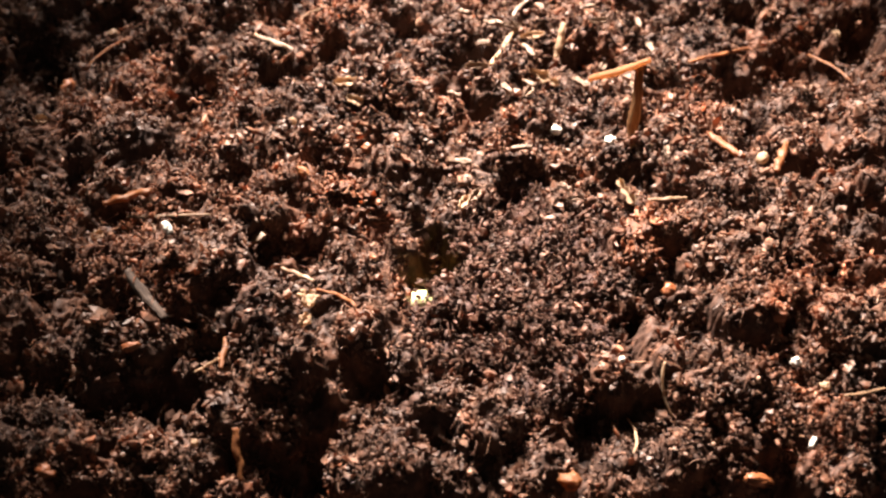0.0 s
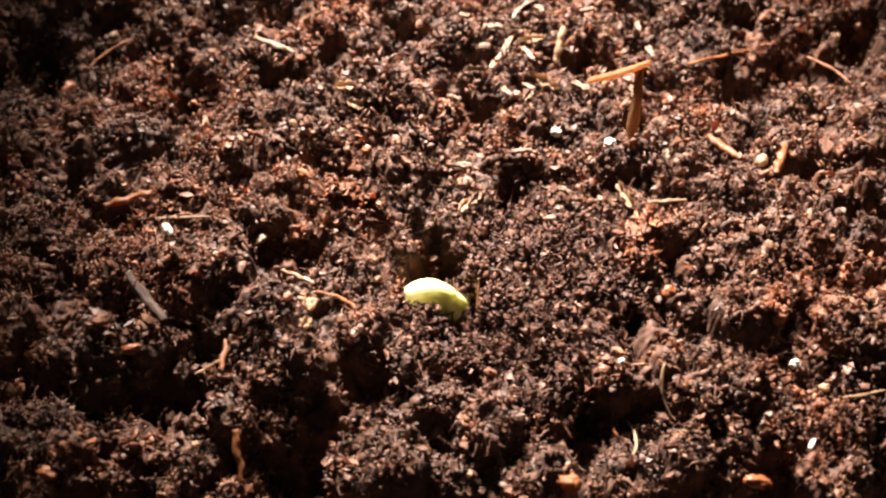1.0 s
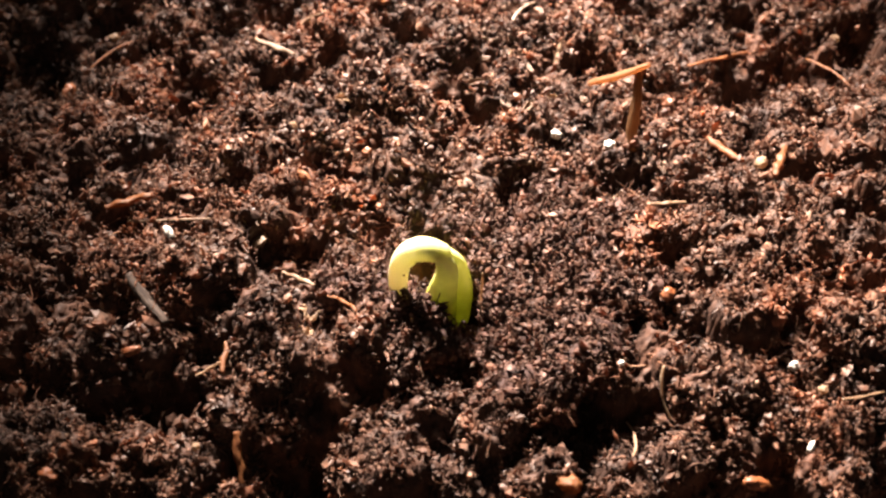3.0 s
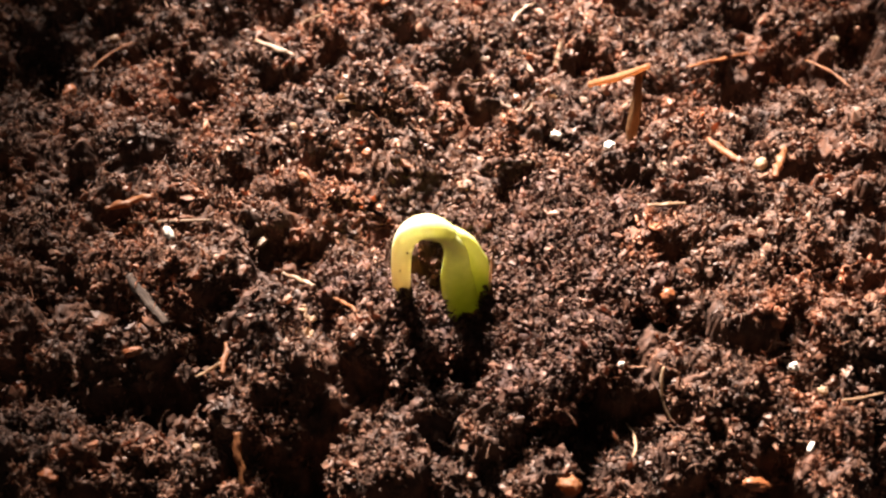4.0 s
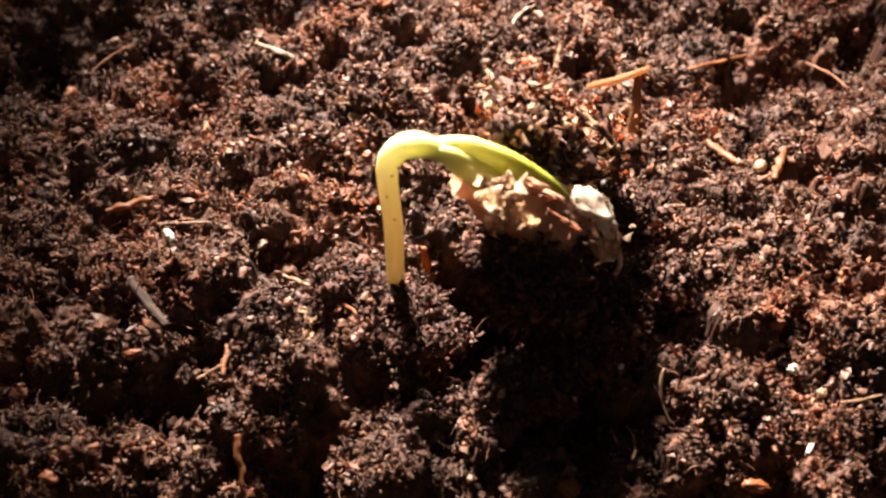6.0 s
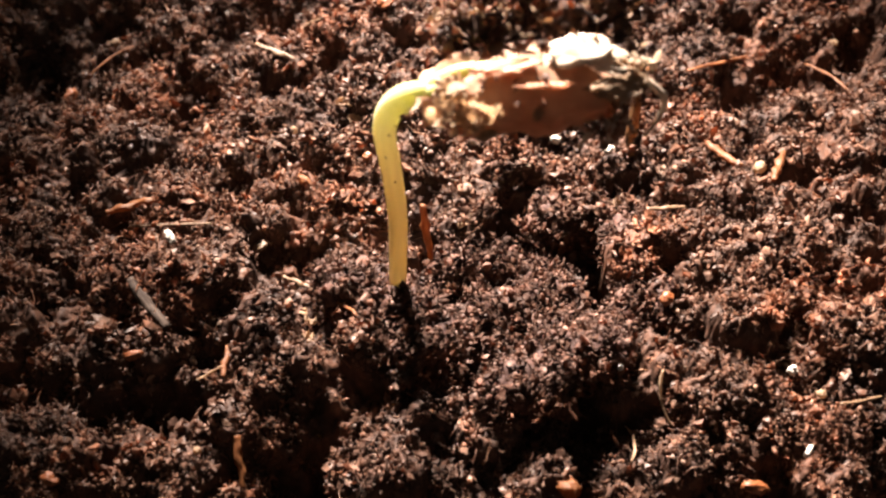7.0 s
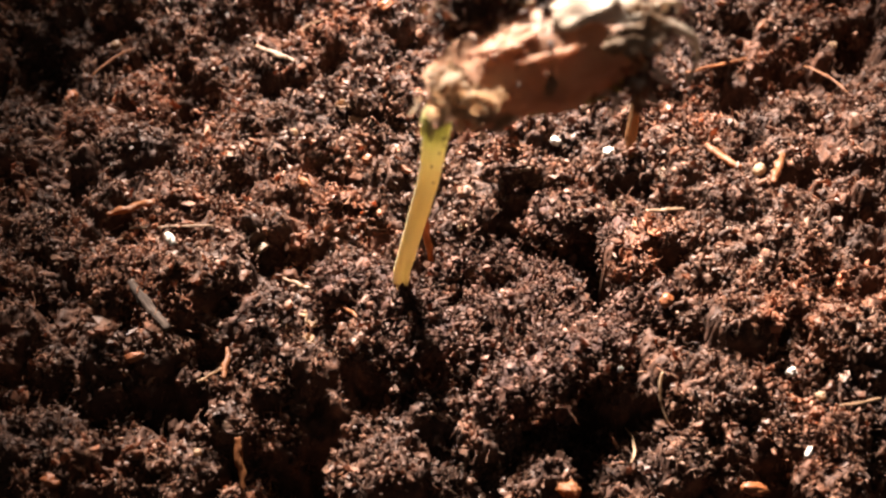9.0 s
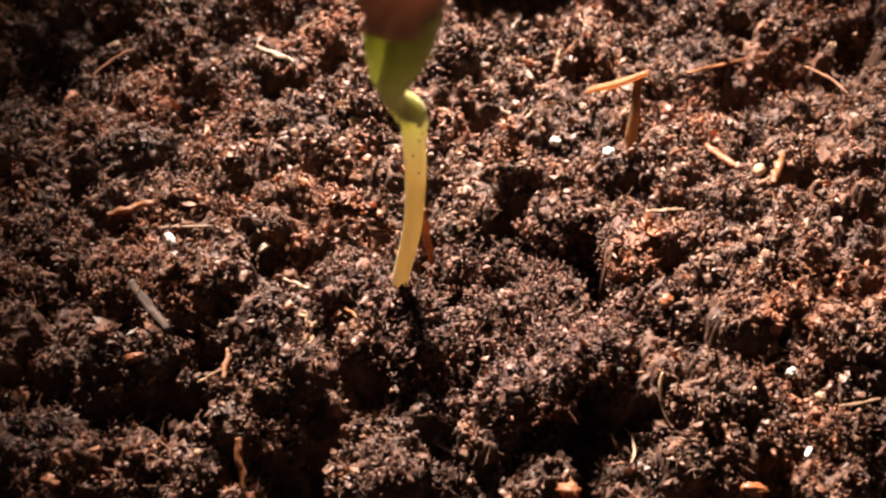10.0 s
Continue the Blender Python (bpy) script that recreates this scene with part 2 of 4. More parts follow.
def build_ground():
    inner_x, inner_y = np.arange(-112, 112.1, 0.45), np.arange(-72, 84.1, 0.45)
    gx = np.concatenate([[-6000, -1500, -600, -300, -180, -140], inner_x, [140, 180, 300, 600, 1500, 6000]])
    gy = np.concatenate([[-6000, -1500, -600, -250, -160, -110], inner_y, [110, 160, 250, 600, 1500, 6000]])
    X, Y = np.meshgrid(gx, gy, indexing="ij")
    inside = (abs(X) < 113) & (Y > -73) & (Y < 85)
    Z = np.where(inside, height(X, Y), rolling(X, Y) - 1.5)
    X, Y = X + np.where(inside, rng.uniform(-0.2, 0.2, X.shape), 0), Y + np.where(inside, rng.uniform(-0.2, 0.2, X.shape), 0)
    v = np.stack([X, Y, Z], -1).reshape(-1, 3) * MM
    n = len(gy)
    i, j = np.meshgrid(np.arange(len(gx) - 1), np.arange(n - 1), indexing="ij")
    a = (i * n + j).ravel()
    f = np.concatenate([np.stack([a, a + n, a + n + 1], 1), np.stack([a, a + n + 1, a + 1], 1)])
    return tri_mesh("ground", v, f, M_BED, None, True)


def chip_sizes(n, lo=0.9, hi=3.8):
    ln = lo + (hi - lo) * rng.random(n) ** 2.6
    w = (0.25 + 0.75 * rng.random(n) ** 1.8) * (ln / 2) ** 0.3
    return np.stack([w, w, ln], 1)


CHIPS, CRUMBS, GRAINS = chip_shapes(90), crumb_shapes(16, 2, 0.5), crumb_shapes(40, 1, 0.9)
ground = tagged(build_ground(), "dark brown crumbly peat soil with pits", "soil", kind="structure")


def in_view(x, y):
    return abs(x) < 74 + (y + 58) * 0.21


def tufts(count, each, spread, lift):
    """Places of bits that cling together in small tufts on the soil."""
    x, y = rng.uniform(-104, 104, count), rng.uniform(-58, 78, count)
    proud = (height(x, y) - rolling(x, y) + hole_depth(x, y) + 3.9) / 3.0
    keep = in_view(x, y) & (rng.random(count) < np.clip(proud, 0.2, 1))
    x, y = x[keep], y[keep]
    up = lift * rng.random(len(x)) ** 1.6
    x, y, up = (np.repeat(v, each) for v in (x, y, up))
    px, py = x + rng.normal(0, spread, len(x)), y + rng.normal(0, spread, len(x))
    return np.stack([px, py, 0.6 * height(x, y) + 0.4 * height(px, py) + up - 0.2], 1)


def build_soil_bits():
    p = np.concatenate([tufts(5500, 8, 0.8, 2.3), tufts(6000, 1, 0, 0.7)])
    lean = np.array([0, 0, 0.75])
    tagged(scatter("peat_litter", CHIPS, p * MM, turns(len(p), 1.0, lean), chip_sizes(len(p)) * MM, M_CHIP, ground, True), kind="stuff")
    p = tufts(3700, 7, 0.75, 1.9)
    s = (0.45 + 1.0 * rng.random(len(p)) ** 2)[:, None] * rng.uniform(0.6, 1.5, (len(p), 3))
    tagged(scatter("peat_grain", GRAINS, p * MM, turns(len(p)), s * MM, M_CHIP, ground), kind="stuff")
    p = tufts(2600, 5, 0.7, 2.0)
    s = np.stack([0.2 + 0.18 * rng.random(len(p)), 0.2 + 0.18 * rng.random(len(p)), 1.8 + 3.6 * rng.random(len(p)) ** 2], 1)
    tagged(scatter("peat_curl", CHIPS, p * MM, turns(len(p), 1.0, np.array([0, 0, 0.5])), s * MM, M_CHIP, ground, True), kind="stuff")
    n = 1500
    x, y = rng.uniform(-100, 100, n), rng.uniform(-56, 76, n)
    p = np.stack([x, y, height(x, y) + rng.uniform(0.6, 1.8, n)], 1)
    ln = 2.5 + 4.5 * rng.random(n) ** 2
    s = np.stack([0.12 + 0.16 * rng.random(n), 0.12 + 0.16 * rng.random(n), ln], 1)
    tagged(scatter("root_hair", CHIPS, p * MM, turns(n, 0.6), s * MM, M_TUFT, ground, True), kind="stuff")
    n = 160
    x, y = rng.uniform(-100, 100, n), rng.uniform(-56, 76, n)
    p = np.stack([x, y, height(x, y) + rng.uniform(-0.5, 0.4, n)], 1)
    s = (0.7 + 2.0 * rng.random(n) ** 3)[:, None] * rng.uniform(0.7, 1.2, (n, 3))
    tagged(scatter("soil_crumb", CRUMBS, p * MM, turns(n), s * MM, M_CRUMB, ground, True), kind="stuff")


build_soil_bits()


# ---- clods of soil that are lifted ----
def clod_mesh(rx, ry, rz, seed, sub=4, rough=1.0):
    bm = bmesh.new()
    bmesh.ops.create_icosphere(bm, subdivisions=sub, radius=1.0)
    o = Vector((seed * 7.1, seed * 3.3, 1.7))
    for q in bm.verts:
        n = q.co.copy()
        k = 1 + rough * (0.24 * noise.noise(n * 1.4 + o) + 0.16 * noise.noise(n * 3.5 + o) + 0.06 * noise.noise(n * 9 + o))
        c = Vector((n.x * rx, n.y * ry, n.z * rz)) * k
        fine = 0.5 - 1.5 * abs(noise.noise(c * 0.42 + o)) + 0.8 * (0.4 - abs(noise.noise(c * 0.85 + o))) + 0.35 * noise.noise(c * 1.6 + o)
        q.co = (c + n * fine * 1.3) * MM
    return bm


def clod(name, rx, ry, rz, seed, bits, material):
    """A clump: a lump with crumbs and peat chips all over it."""
    root = new(name)
    bm = clod_mesh(rx, ry, rz, seed, 4, 1.7)
    bm.normal_update()
    co = np.array([tuple(q.co) for q in bm.verts])
    nm = np.array([tuple(q.normal) for q in bm.verts])
    part("lump", bm, M_LUMP, root)
    tuft = bits // 7
    pick = np.repeat(rng.integers(0, len(co), tuft), 9)
    up = np.repeat(rng.uniform(-0.2, 1.7, tuft), 9)
    p = co[pick] + nm[pick] * up[:, None] * MM + rng.normal(0, 0.5, (len(pick), 3)) * MM
    tagged(scatter("peat_litter", CHIPS, p, turns(len(p), 1.0, 0.75 * nm[pick]), chip_sizes(len(p)) * MM, material, root, True), kind="stuff")
    n = bits // 4
    pick = rng.integers(0, len(co), n)
    p = co[pick] + nm[pick] * rng.uniform(0, 1.4, n)[:, None] * MM
    s = np.stack([0.2 + 0.18 * rng.random(n), 0.2 + 0.18 * rng.random(n), 1.8 + 3.4 * rng.random(n) ** 2], 1)
    tagged(scatter("peat_curl", CHIPS, p, turns(n, 1.0, 0.5 * nm[pick]), s * MM, material, root, True), kind="stuff")
    n = bits // 2
    pick = rng.integers(0, len(co), n)
    p = co[pick] + nm[pick] * rng.uniform(-0.2, 1.2, n)[:, None] * MM
    s = (0.45 + 1.0 * rng.random(n) ** 2)[:, None] * rng.uniform(0.6, 1.5, (n, 3))
    tagged(scatter("peat_grain", GRAINS, p, turns(n), s * MM, material, root), kind="stuff")
    return root


def torn(root, name, material, label, x, y, z, sx, sy, sz, rx, ry, rz, ragged=1.0):
    """A torn, uneven flake with thickness."""
    bm = bmesh.new()
    bmesh.ops.create_icosphere(bm, subdivisions=4, radius=0.5)
    o = Vector((x, y, z))
    for q in bm.verts:
        k = 1 + ragged * (0.6 * noise.noise(q.co * 4 + o) + 0.35 * noise.noise(q.co * 11 + o))
        q.co = Vector((q.co.x * sx * k, q.co.y * sy * k, q.co.z * sz + 0.14 * ragged * sy * noise.noise(q.co * 4 + o))) * MM
    ob = part(name, bm, material, root, label)
    ob.matrix_basis = pose(x * MM, y * MM, z * MM, rx, ry, rz)


def carried():
    """The husk that the seedling lifts: a smooth brown shell, peat clinging behind it, pale crumbs at its mouth, root fibres at its end."""
    root = new("seed_husk")
    bm = bmesh.new()
    rows, nu, nr = [], 60, 48
    for i in range(nu + 1):
        u = 2 * i / nu - 1
        s = max((1 - abs(u) ** 3.2), 0.0) ** 0.5 if u < 0 else max(1 - u ** 2.3, 0.0) ** 0.62
        s = max(s, 0.6 if u < -0.8 else 0.04)
        row = []
        for k in range(nr):
            a = 2 * math.pi * k / nr
            c, q = math.cos(a), math.sin(a)
            e = (abs(c) ** 2.8 + abs(q) ** 2.8) ** (-1 / 2.8)
            n = Vector((u * 2.2, c * 1.1, q * 1.1))
            d = 1 + 0.2 * noise.noise(n * 1.3) + 0.11 * noise.noise(n * 3.1) + 0.05 * noise.noise(Vector((u * 3, c * 9, q * 9)))
            d += 0.05 * noise.noise(Vector((u * 14, c * 5, q * 5)))
            wob = 0.9 * noise.noise(Vector((c * 2, q * 2, 8))) if i in (0, nu) else 0
            z = 4.1 * q * e * s * d
            row.append(bm.verts.new(Vector((15.4 * u - 1.6 + wob, 5.6 * c * e * s * d + 0.5 * z, z - 1.2 * u * u)) * MM))
        rows.append(row)
    for lo, hi in zip(rows, rows[1:]):
        for k in range(nr):
            bm.faces.new((lo[k], hi[k], hi[(k + 1) % nr], lo[(k + 1) % nr]))
    bm.faces.new(rows[-1])
    bm.normal_update()
    part("shell", bm, M_SHELL, root, "smooth brown shell")

    def lump(cx, cy, cz, rx, ry, rz, seed, bits):
        bm = clod_mesh(rx, ry, rz, seed, 4, 2.2)
        bmesh.ops.translate(bm, verts=bm.verts, vec=Vector((cx, cy, cz)) * MM)
        bm.normal_update()
        co, nm = np.array([tuple(q.co) for q in bm.verts]), np.array([tuple(q.normal) for q in bm.verts])
        part("lump", bm, M_BED, root)
        pick = rng.integers(0, len(co), bits)
        p = co[pick] + nm[pick] * rng.uniform(-0.2, 1.9, bits)[:, None] * MM + rng.normal(0, 0.5, (bits, 3)) * MM
        tagged(scatter("peat_litter", CHIPS, p, turns(bits), chip_sizes(bits) * np.array([1.5, 1.5, 1.1]) * MM, M_TUFT, root), kind="stuff")

    def tuft(centre, spread, n, lo, hi, fat=1.8, mat=None):
        p = np.array(centre) + rng.normal(0, 1, (n, 3)) * np.array(spread)
        tagged(scatter("crumb_tuft", CHIPS, p * MM, turns(n), chip_sizes(n, lo, hi) * np.array([fat, fat, 1]) * MM, mat or M_TUFT, root), kind="stuff")

    lump(-8, 10, 2, 5, 4.5, 4, 3, 500)
    lump(-4, 17, 3, 7, 5, 4.5, 4, 600)
    lump(5, 12, 2, 7, 5, 4, 5, 600)
    lump(9, 18, 3, 7, 5, 4.5, 7, 500)
    lump(11, 5, -2, 4, 3.5, 3, 6, 200)
    tuft((-6, 13, 5.5), (4.5, 3.5, 1.8), 130, 2.0, 6.5, 1.5, M_PALE)
    tuft((5, 14, 5.5), (4.5, 4, 1.8), 130, 2.0, 6.5, 1.5, M_PALE)
    tuft((-4, 4.6, 3.6), (4.0, 1.2, 0.6), 45, 1.4, 4.0, 1.3, M_MOIST)
    tuft((-3, -2.5, 4.0), (5.5, 2.0, 0.4), 22, 1.2, 3.0, 1.3, M_CHIP)
    tuft((-12.6, -7.0, 2.6), (1.7, 1.2, 1.8), 40, 2.4, 6.0, 2.0, M_CREAM)
    tuft((-8.5, -7.4, 1.4), (2.2, 1.0, 1.6), 18, 2.0, 5.0, 1.8, M_CREAM)
    tuft((11.0, -1.5, -1.5), (2.0, 2.4, 2.0), 70, 1.6, 4.6, 1.3, M_CHIP)
    tuft((12.5, 0.5, 1.0), (1.6, 1.6, 1.4), 40, 1.8, 5.0, 1.5, M_CREAM)
    tuft((8.5, -5.0, -4.5), (2.6, 0.9, 1.4), 55, 1.4, 4.0, 1.2, M_CHIP)
    # flakes whose pale colour paints in the sunlit patch on the shell
    for v in [(5.5, 1.4, 5.0, 9, 5.5, 1.0, 14, -4, 6), (9.8, 0.2, 4.0, 7, 4.4, 1.0, 16, 14, -12)]:
        torn(root, "flake", M_BRIGHT, "pale flake painting in the sunlit top of the husk", *v, 0.4)
    for v in [(10.5, -3.4, 2.0, 6.0, 3.2, 0.8, 40, 10, 10), (12.8, -1.6, 2.6, 5.0, 2.6, 0.8, 30, 30, -30), (-12.5, -3.6, 4.2, 6.0, 3.0, 0.8, 40, 30, 40), (-10.5, -5.6, 0.2, 4.5, 2.4, 0.8, 70, 10, -30), (-14.5, -2.0, 0.6, 4.0, 2.2, 0.8, 50, 40, 80),
              (-6, 14, 6.5, 7, 3.5, 0.9, 20, 15, 20), (2, 17, 7, 7.5, 4, 0.9, 15, -10, -25), (8, 14, 5.6, 6, 3.2, 0.9, 30, 10, 50), (-8, -6.2, -3.2, 3.0, 1.6, 0.8, 80, 0, 20),
              (-11.5, -5.2, 2.4, 5.5, 2.6, 0.9, 60, 20, 70), (-13.6, -4.2, 3.2, 3.4, 2.2, 0.8, 40, 10, 20), (-9.5, -5.8, -1.5, 3.2, 1.8, 0.8, 70, 30, 50),
              (-2.0, 12, 1.5, 6, 2.5, 0.8, 30, 20, 30), (4.5, 17, 1.5, 5, 2.6, 0.8, 30, -20, 40), (-7, 16, 1, 4.5, 2.6, 0.8, 30, 20, -30), (-0.5, -5.9, 0.5, 2.6, 1.4, 0.9, 70, 0, 60)]:
        torn(root, "flake", M_PALE, "pale torn flake", *v)
    for v in [(-5, -0.6, 4.6, 9, 3.4, 0.8, -8, 4, 10), (1, -3.4, 3.2, 8, 2.2, 0.8, -34, 6, 4)]:
        torn(root, "flake", M_SHELL, "torn strip of brown shell", *v)
    for x, y, z, ln, bx, by in [(14.5, -2, 2, 9.5, 3, 2), (13.5, -3.5, 1.5, 7, -2, 1.5), (14, 2, 2, 6, 2.5, -1), (9, -5, -3, 4, 1, 1), (11, -4, -3, 5, -1.5, 1), (5, -5, -4, 3, 1.5, 1)]:
        bm = bmesh.new()
        prev = None
        for i in range(9):
            u = i / 8
            c = Vector((x + bx * math.sin(u * 3), y - by * u, z - ln * u + 3.5 * u * (1 - u)))
            ring = [bm.verts.new((c + Vector((math.cos(a), math.sin(a), 0)) * 0.75 * (1.05 - u * 0.6)) * MM) for a in (0, 1.26, 2.51, 3.77, 5.03)]
            if prev:
                for k in range(5):
                    bm.faces.new((prev[k], ring[k], ring[(k + 1) % 5], prev[(k + 1) % 5]))
            prev = ring
        part("root_fibre", bm, M_BRIGHT, root, "pale hanging root fibre")
    return root


carried_clod = tagged(carried(), "brown seed husk with clinging peat, carried on the seedling", "seed husk")

# the last number of a fill or cover: the height at which it comes to rest
FILL = [(1, -13, 4.5, 3.5, 4, -17), (8, -16, 4, 3, 3.5, -17), (7, -8, 4.5, 3.5, 3.5, -10.5), (3, 4, 5, 4, 4, -10.5)]
fills = [tagged(clod("soil_clump", rx, ry, rz, 11 + i, 820, M_MOIST),
                "loose clump of dark moist peat filling the hollow", "soil clump", "clumps in the hollow")
         for i, (x, y, rx, ry, rz, rest) in enumerate(FILL)]
# clumps that cover the buried husk, are heaved up by it and tumble back into the hollow
COVER = [(14, -15, 4.5, 3.5, 4, -18), (21, -13, 4.5, 3.5, 4, -8.5), (28.5, -9, 4.5, 4, 4, -18), (14, -8, 4.5, 3.5, 4, -9.5), (20, -5, 4.5, 3.5, 4.5, -8.5),
         (27, -1, 5, 4, 4, -17), (13, -1, 4.5, 3, 4, -18), (19, 2, 4.5, 3, 4, -11), (18, -19, 4.5, 3, 4, -10.5), (11, -20, 4, 3, 4, -18),
         (8, 5, 4.5, 3, 4, -11), (16, 8, 5, 3, 4, -19), (24, 5, 4.5, 3.5, 4, -20),
         (8.5, -2.5, 3.6, 3.6, 4, -18), (11, -11.5, 3, 3.6, 4, -15)]
covers = [tagged(clod("soil_clump", rx, ry, rz, 71 + i, 820, M_MOIST),
                 "loose clump of moist peat heaved up by the husk", "soil clump", "clumps in the hollow")
          for i, (x, y, rx, ry, rz, rest) in enumerate(COVER)]
lip = tagged(clod("soil_clump", 7.5, 4.5, 5.5, 91, 1100, M_MOIST), "moist peat clump lifted before the seed leaves", "soil clump", "clumps in the hollow")
plug = tagged(clod("soil_clump", 4.5, 4.5, 3.6, 95, 800, M_MOIST), "moist peat clump that gives way under the arch", "soil clump", "clumps in the hollow")
RIM = [(-8, -14, 6, 4, 5), (-15, -9, 6, 5, 3.5), (-4, -20, 6, 4, 3.5), (22, -23, 7, 4, 4), (14, -29, 7, 4, 4)]
SIDES = [(25, -18, 6, 4.5, 4.5), (35, -8, 5.5, 5, 4.5), (34, 6, 6, 5, 4), (12, -21, 6, 4, 4), (22, 12, 7, 4, 3.5)]
sides = [tagged(clod("soil_clump", rx, ry, rz, 51 + i, 950, M_MOIST),
                "dark moist peat clump pushed aside by the lifted crust", "soil clump", "clumps pushed aside")
         for i, (x, y, rx, ry, rz) in enumerate(SIDES)]
rims = [tagged(clod("soil_clump", rx, ry, rz, 31 + i, 850, M_MOIST),
               "dark moist peat clump heaved up beside the seedling", "soil clump", "clumps round the seedling")
        for i, (x, y, rx, ry, rz) in enumerate(RIM)]


# ---- the seedling ----
SEG, STEP = 160, 0.45
seedling = tagged(new("seedling"), "young seedling with cream stem and two green cotyledons", "seedling")


def stem_colour(u):
    """From green at the top to cream, by millimetres down the stem."""
    stops = [(0.0, (0.74, 0.72, 0.28)), (2.5, (0.82, 0.8, 0.4)), (6.0, (0.9, 0.87, 0.58)), (11.0, (0.9, 0.84, 0.6)), (20.0, (0.86, 0.77, 0.53)), (30.0, (0.8, 0.7, 0.46)), (60.0, (0.78, 0.68, 0.45))]
    for (a, c), (b, d) in zip(stops, stops[1:]):
        if u <= b:
            k = (u - a) / (b - a)
            return tuple(p + (q - p) * k for p, q in zip(c, d))
    return stops[-1][1]


STEM_MATS = []
for i in range(26):
    c = stem_colour((i + 0.5) * 3 * STEP)
    STEM_MATS.append(plain("stem_skin", tuple(v * 0.93 for v in c), c, 700.0, 0.4, 0.4, 0.00003, 0.5))


def stem_segment(i):
    d = i * STEP
    r = 1.78 - 0.006 * d + 0.42 * math.exp(-(((d - 3) / 5.5) ** 2))
    r *= min(1, 0.86 + 0.14 * d / 3.0)
    bm = bmesh.new()
    rows = []
    for h, k in ((-0.95, 0.975), (0, 1.0), (0.95, 0.975)):
        rows.append([bm.verts.new((r * k * math.cos(a) * MM, r * k * math.sin(a) * MM, h * STEP * MM))
                     for a in [2 * math.pi * q / 20 for q in range(20)]])
    for lo, hi in zip(rows, rows[1:]):
        for q in range(20):
            bm.faces.new((lo[q], lo[(q + 1) % 20], hi[(q + 1) % 20], hi[q]))
    if i == 0:
        rows += [[bm.verts.new((v.co.x * k, v.co.y * k, h * MM)) for v in rows[-1]] for k, h in ((0.9, 0.95), (0.65, 1.5), (0.3, 1.8))]
        for lo, hi in zip(rows[2:], rows[3:]):
            for q in range(20):
                bm.faces.new((lo[q], lo[(q + 1) % 20], hi[(q + 1) % 20], hi[q]))
        bm.faces.new(rows[-1])
    ob = part("stem_segment", bm, STEM_MATS[min(i // 3, 25)], seedling)
    if i in SPECKS:
        a, size = SPECKS[i]
        sp = bmesh.new()
        bmesh.ops.create_icosphere(sp, subdivisions=2, radius=0.5)
        for q in sp.verts:
            k = 1 + 0.5 * noise.noise(q.co * 5 + Vector((i, 0, 0)))
            q.co = Vector((q.co.x * size * k, q.co.y * 0.5, q.co.z * size * 1.4 * k)) * MM
        part("peat_speck", sp, M_CRUMB, ob, "dark peat speck").matrix_basis = pose(r * math.sin(a) * MM, -r * math.cos(a) * MM, 0, 0, 0, math.degrees(a))
    return ob


# segment, bearing round the stem, size in mm
SPECKS = {10: (0.5, 0.7), 22: (0.4, 0.35), 33: (-0.1, 0.3), 17: (0.7, 0.3), 46: (0.3, 0.3)}
segments = [stem_segment(i) for i in range(SEG)]


def cotyledon(side):
    """A fleshy seed leaf along z, its stalk bowed so that it runs on from the stem's arch; side -1 in front, 1 behind."""
    bm = bmesh.new()
    rings, ring, root, long = 40, 24, 3.6, 30.6
    rows = []
    # the stalk's foot lies inside the stem's arch; the way bends from the arch into the leaf's axis
    turn = lambda d: radians(44 - 5 * d) if d < 0 else radians(44) * max(1 - d / 5.5, 0)
    px, pz = 0.0, 0.0
    for i in range(20):
        d = -root * (i + 0.5) / 20
        px, pz = px + math.sin(turn(d)) * root / 20, pz - math.cos(turn(d)) * root / 20
    for i in range(rings + 1):
        u = i / rings
        d = u * long - root
        if i:
            px, pz = px - math.sin(turn(d - 0.5 * long / rings)) * long / rings, pz + math.cos(turn(d - 0.5 * long / rings)) * long / rings
        grow = min(max((d + 1.5) / 17, 0), 1)
        grow = grow * grow * (3 - 2 * grow)
        w = 1.55 + 1.45 * grow
        if u > 0.7:
            w *= math.sqrt(max(1 - ((u - 0.7) / 0.3) ** 2, 0.01))
        th = 0.55 * w + 0.5
        apart = min(max((d + 0.5) / 11, 0), 1)
        cx = px + (1.3 * apart if side < 0 else -1.5 * apart)
        cy = side * (0.3 + 0.95 * min(max(d + 1, 0) / 7, 1))
        row = []
        for k in range(ring):
            a = 2 * math.pi * k / ring
            c, q = math.cos(a), math.sin(a)
            groove = 1 - 0.14 * math.exp(-((c + 0.15) / 0.22) ** 2) * min(max(d, 0) / 8, 1)
            row.append(bm.verts.new(Vector((cx + w * c, th * q * groove + cy, pz)) * MM))
        rows.append(row)
    for lo, hi in zip(rows, rows[1:]):
        for q in range(ring):
            bm.faces.new((lo[q], lo[(q + 1) % ring], hi[(q + 1) % ring], hi[q]))
    bm.faces.new(rows[0][::-1])
    bm.faces.new(rows[-1])
    return part("cotyledon", bm, M_COT, seedling, "glossy yellow-green fleshy seed leaf")


cots = [cotyledon(-1), cotyledon(1)]


# ---- bits lying in the soil ----
settled, covered = [], []


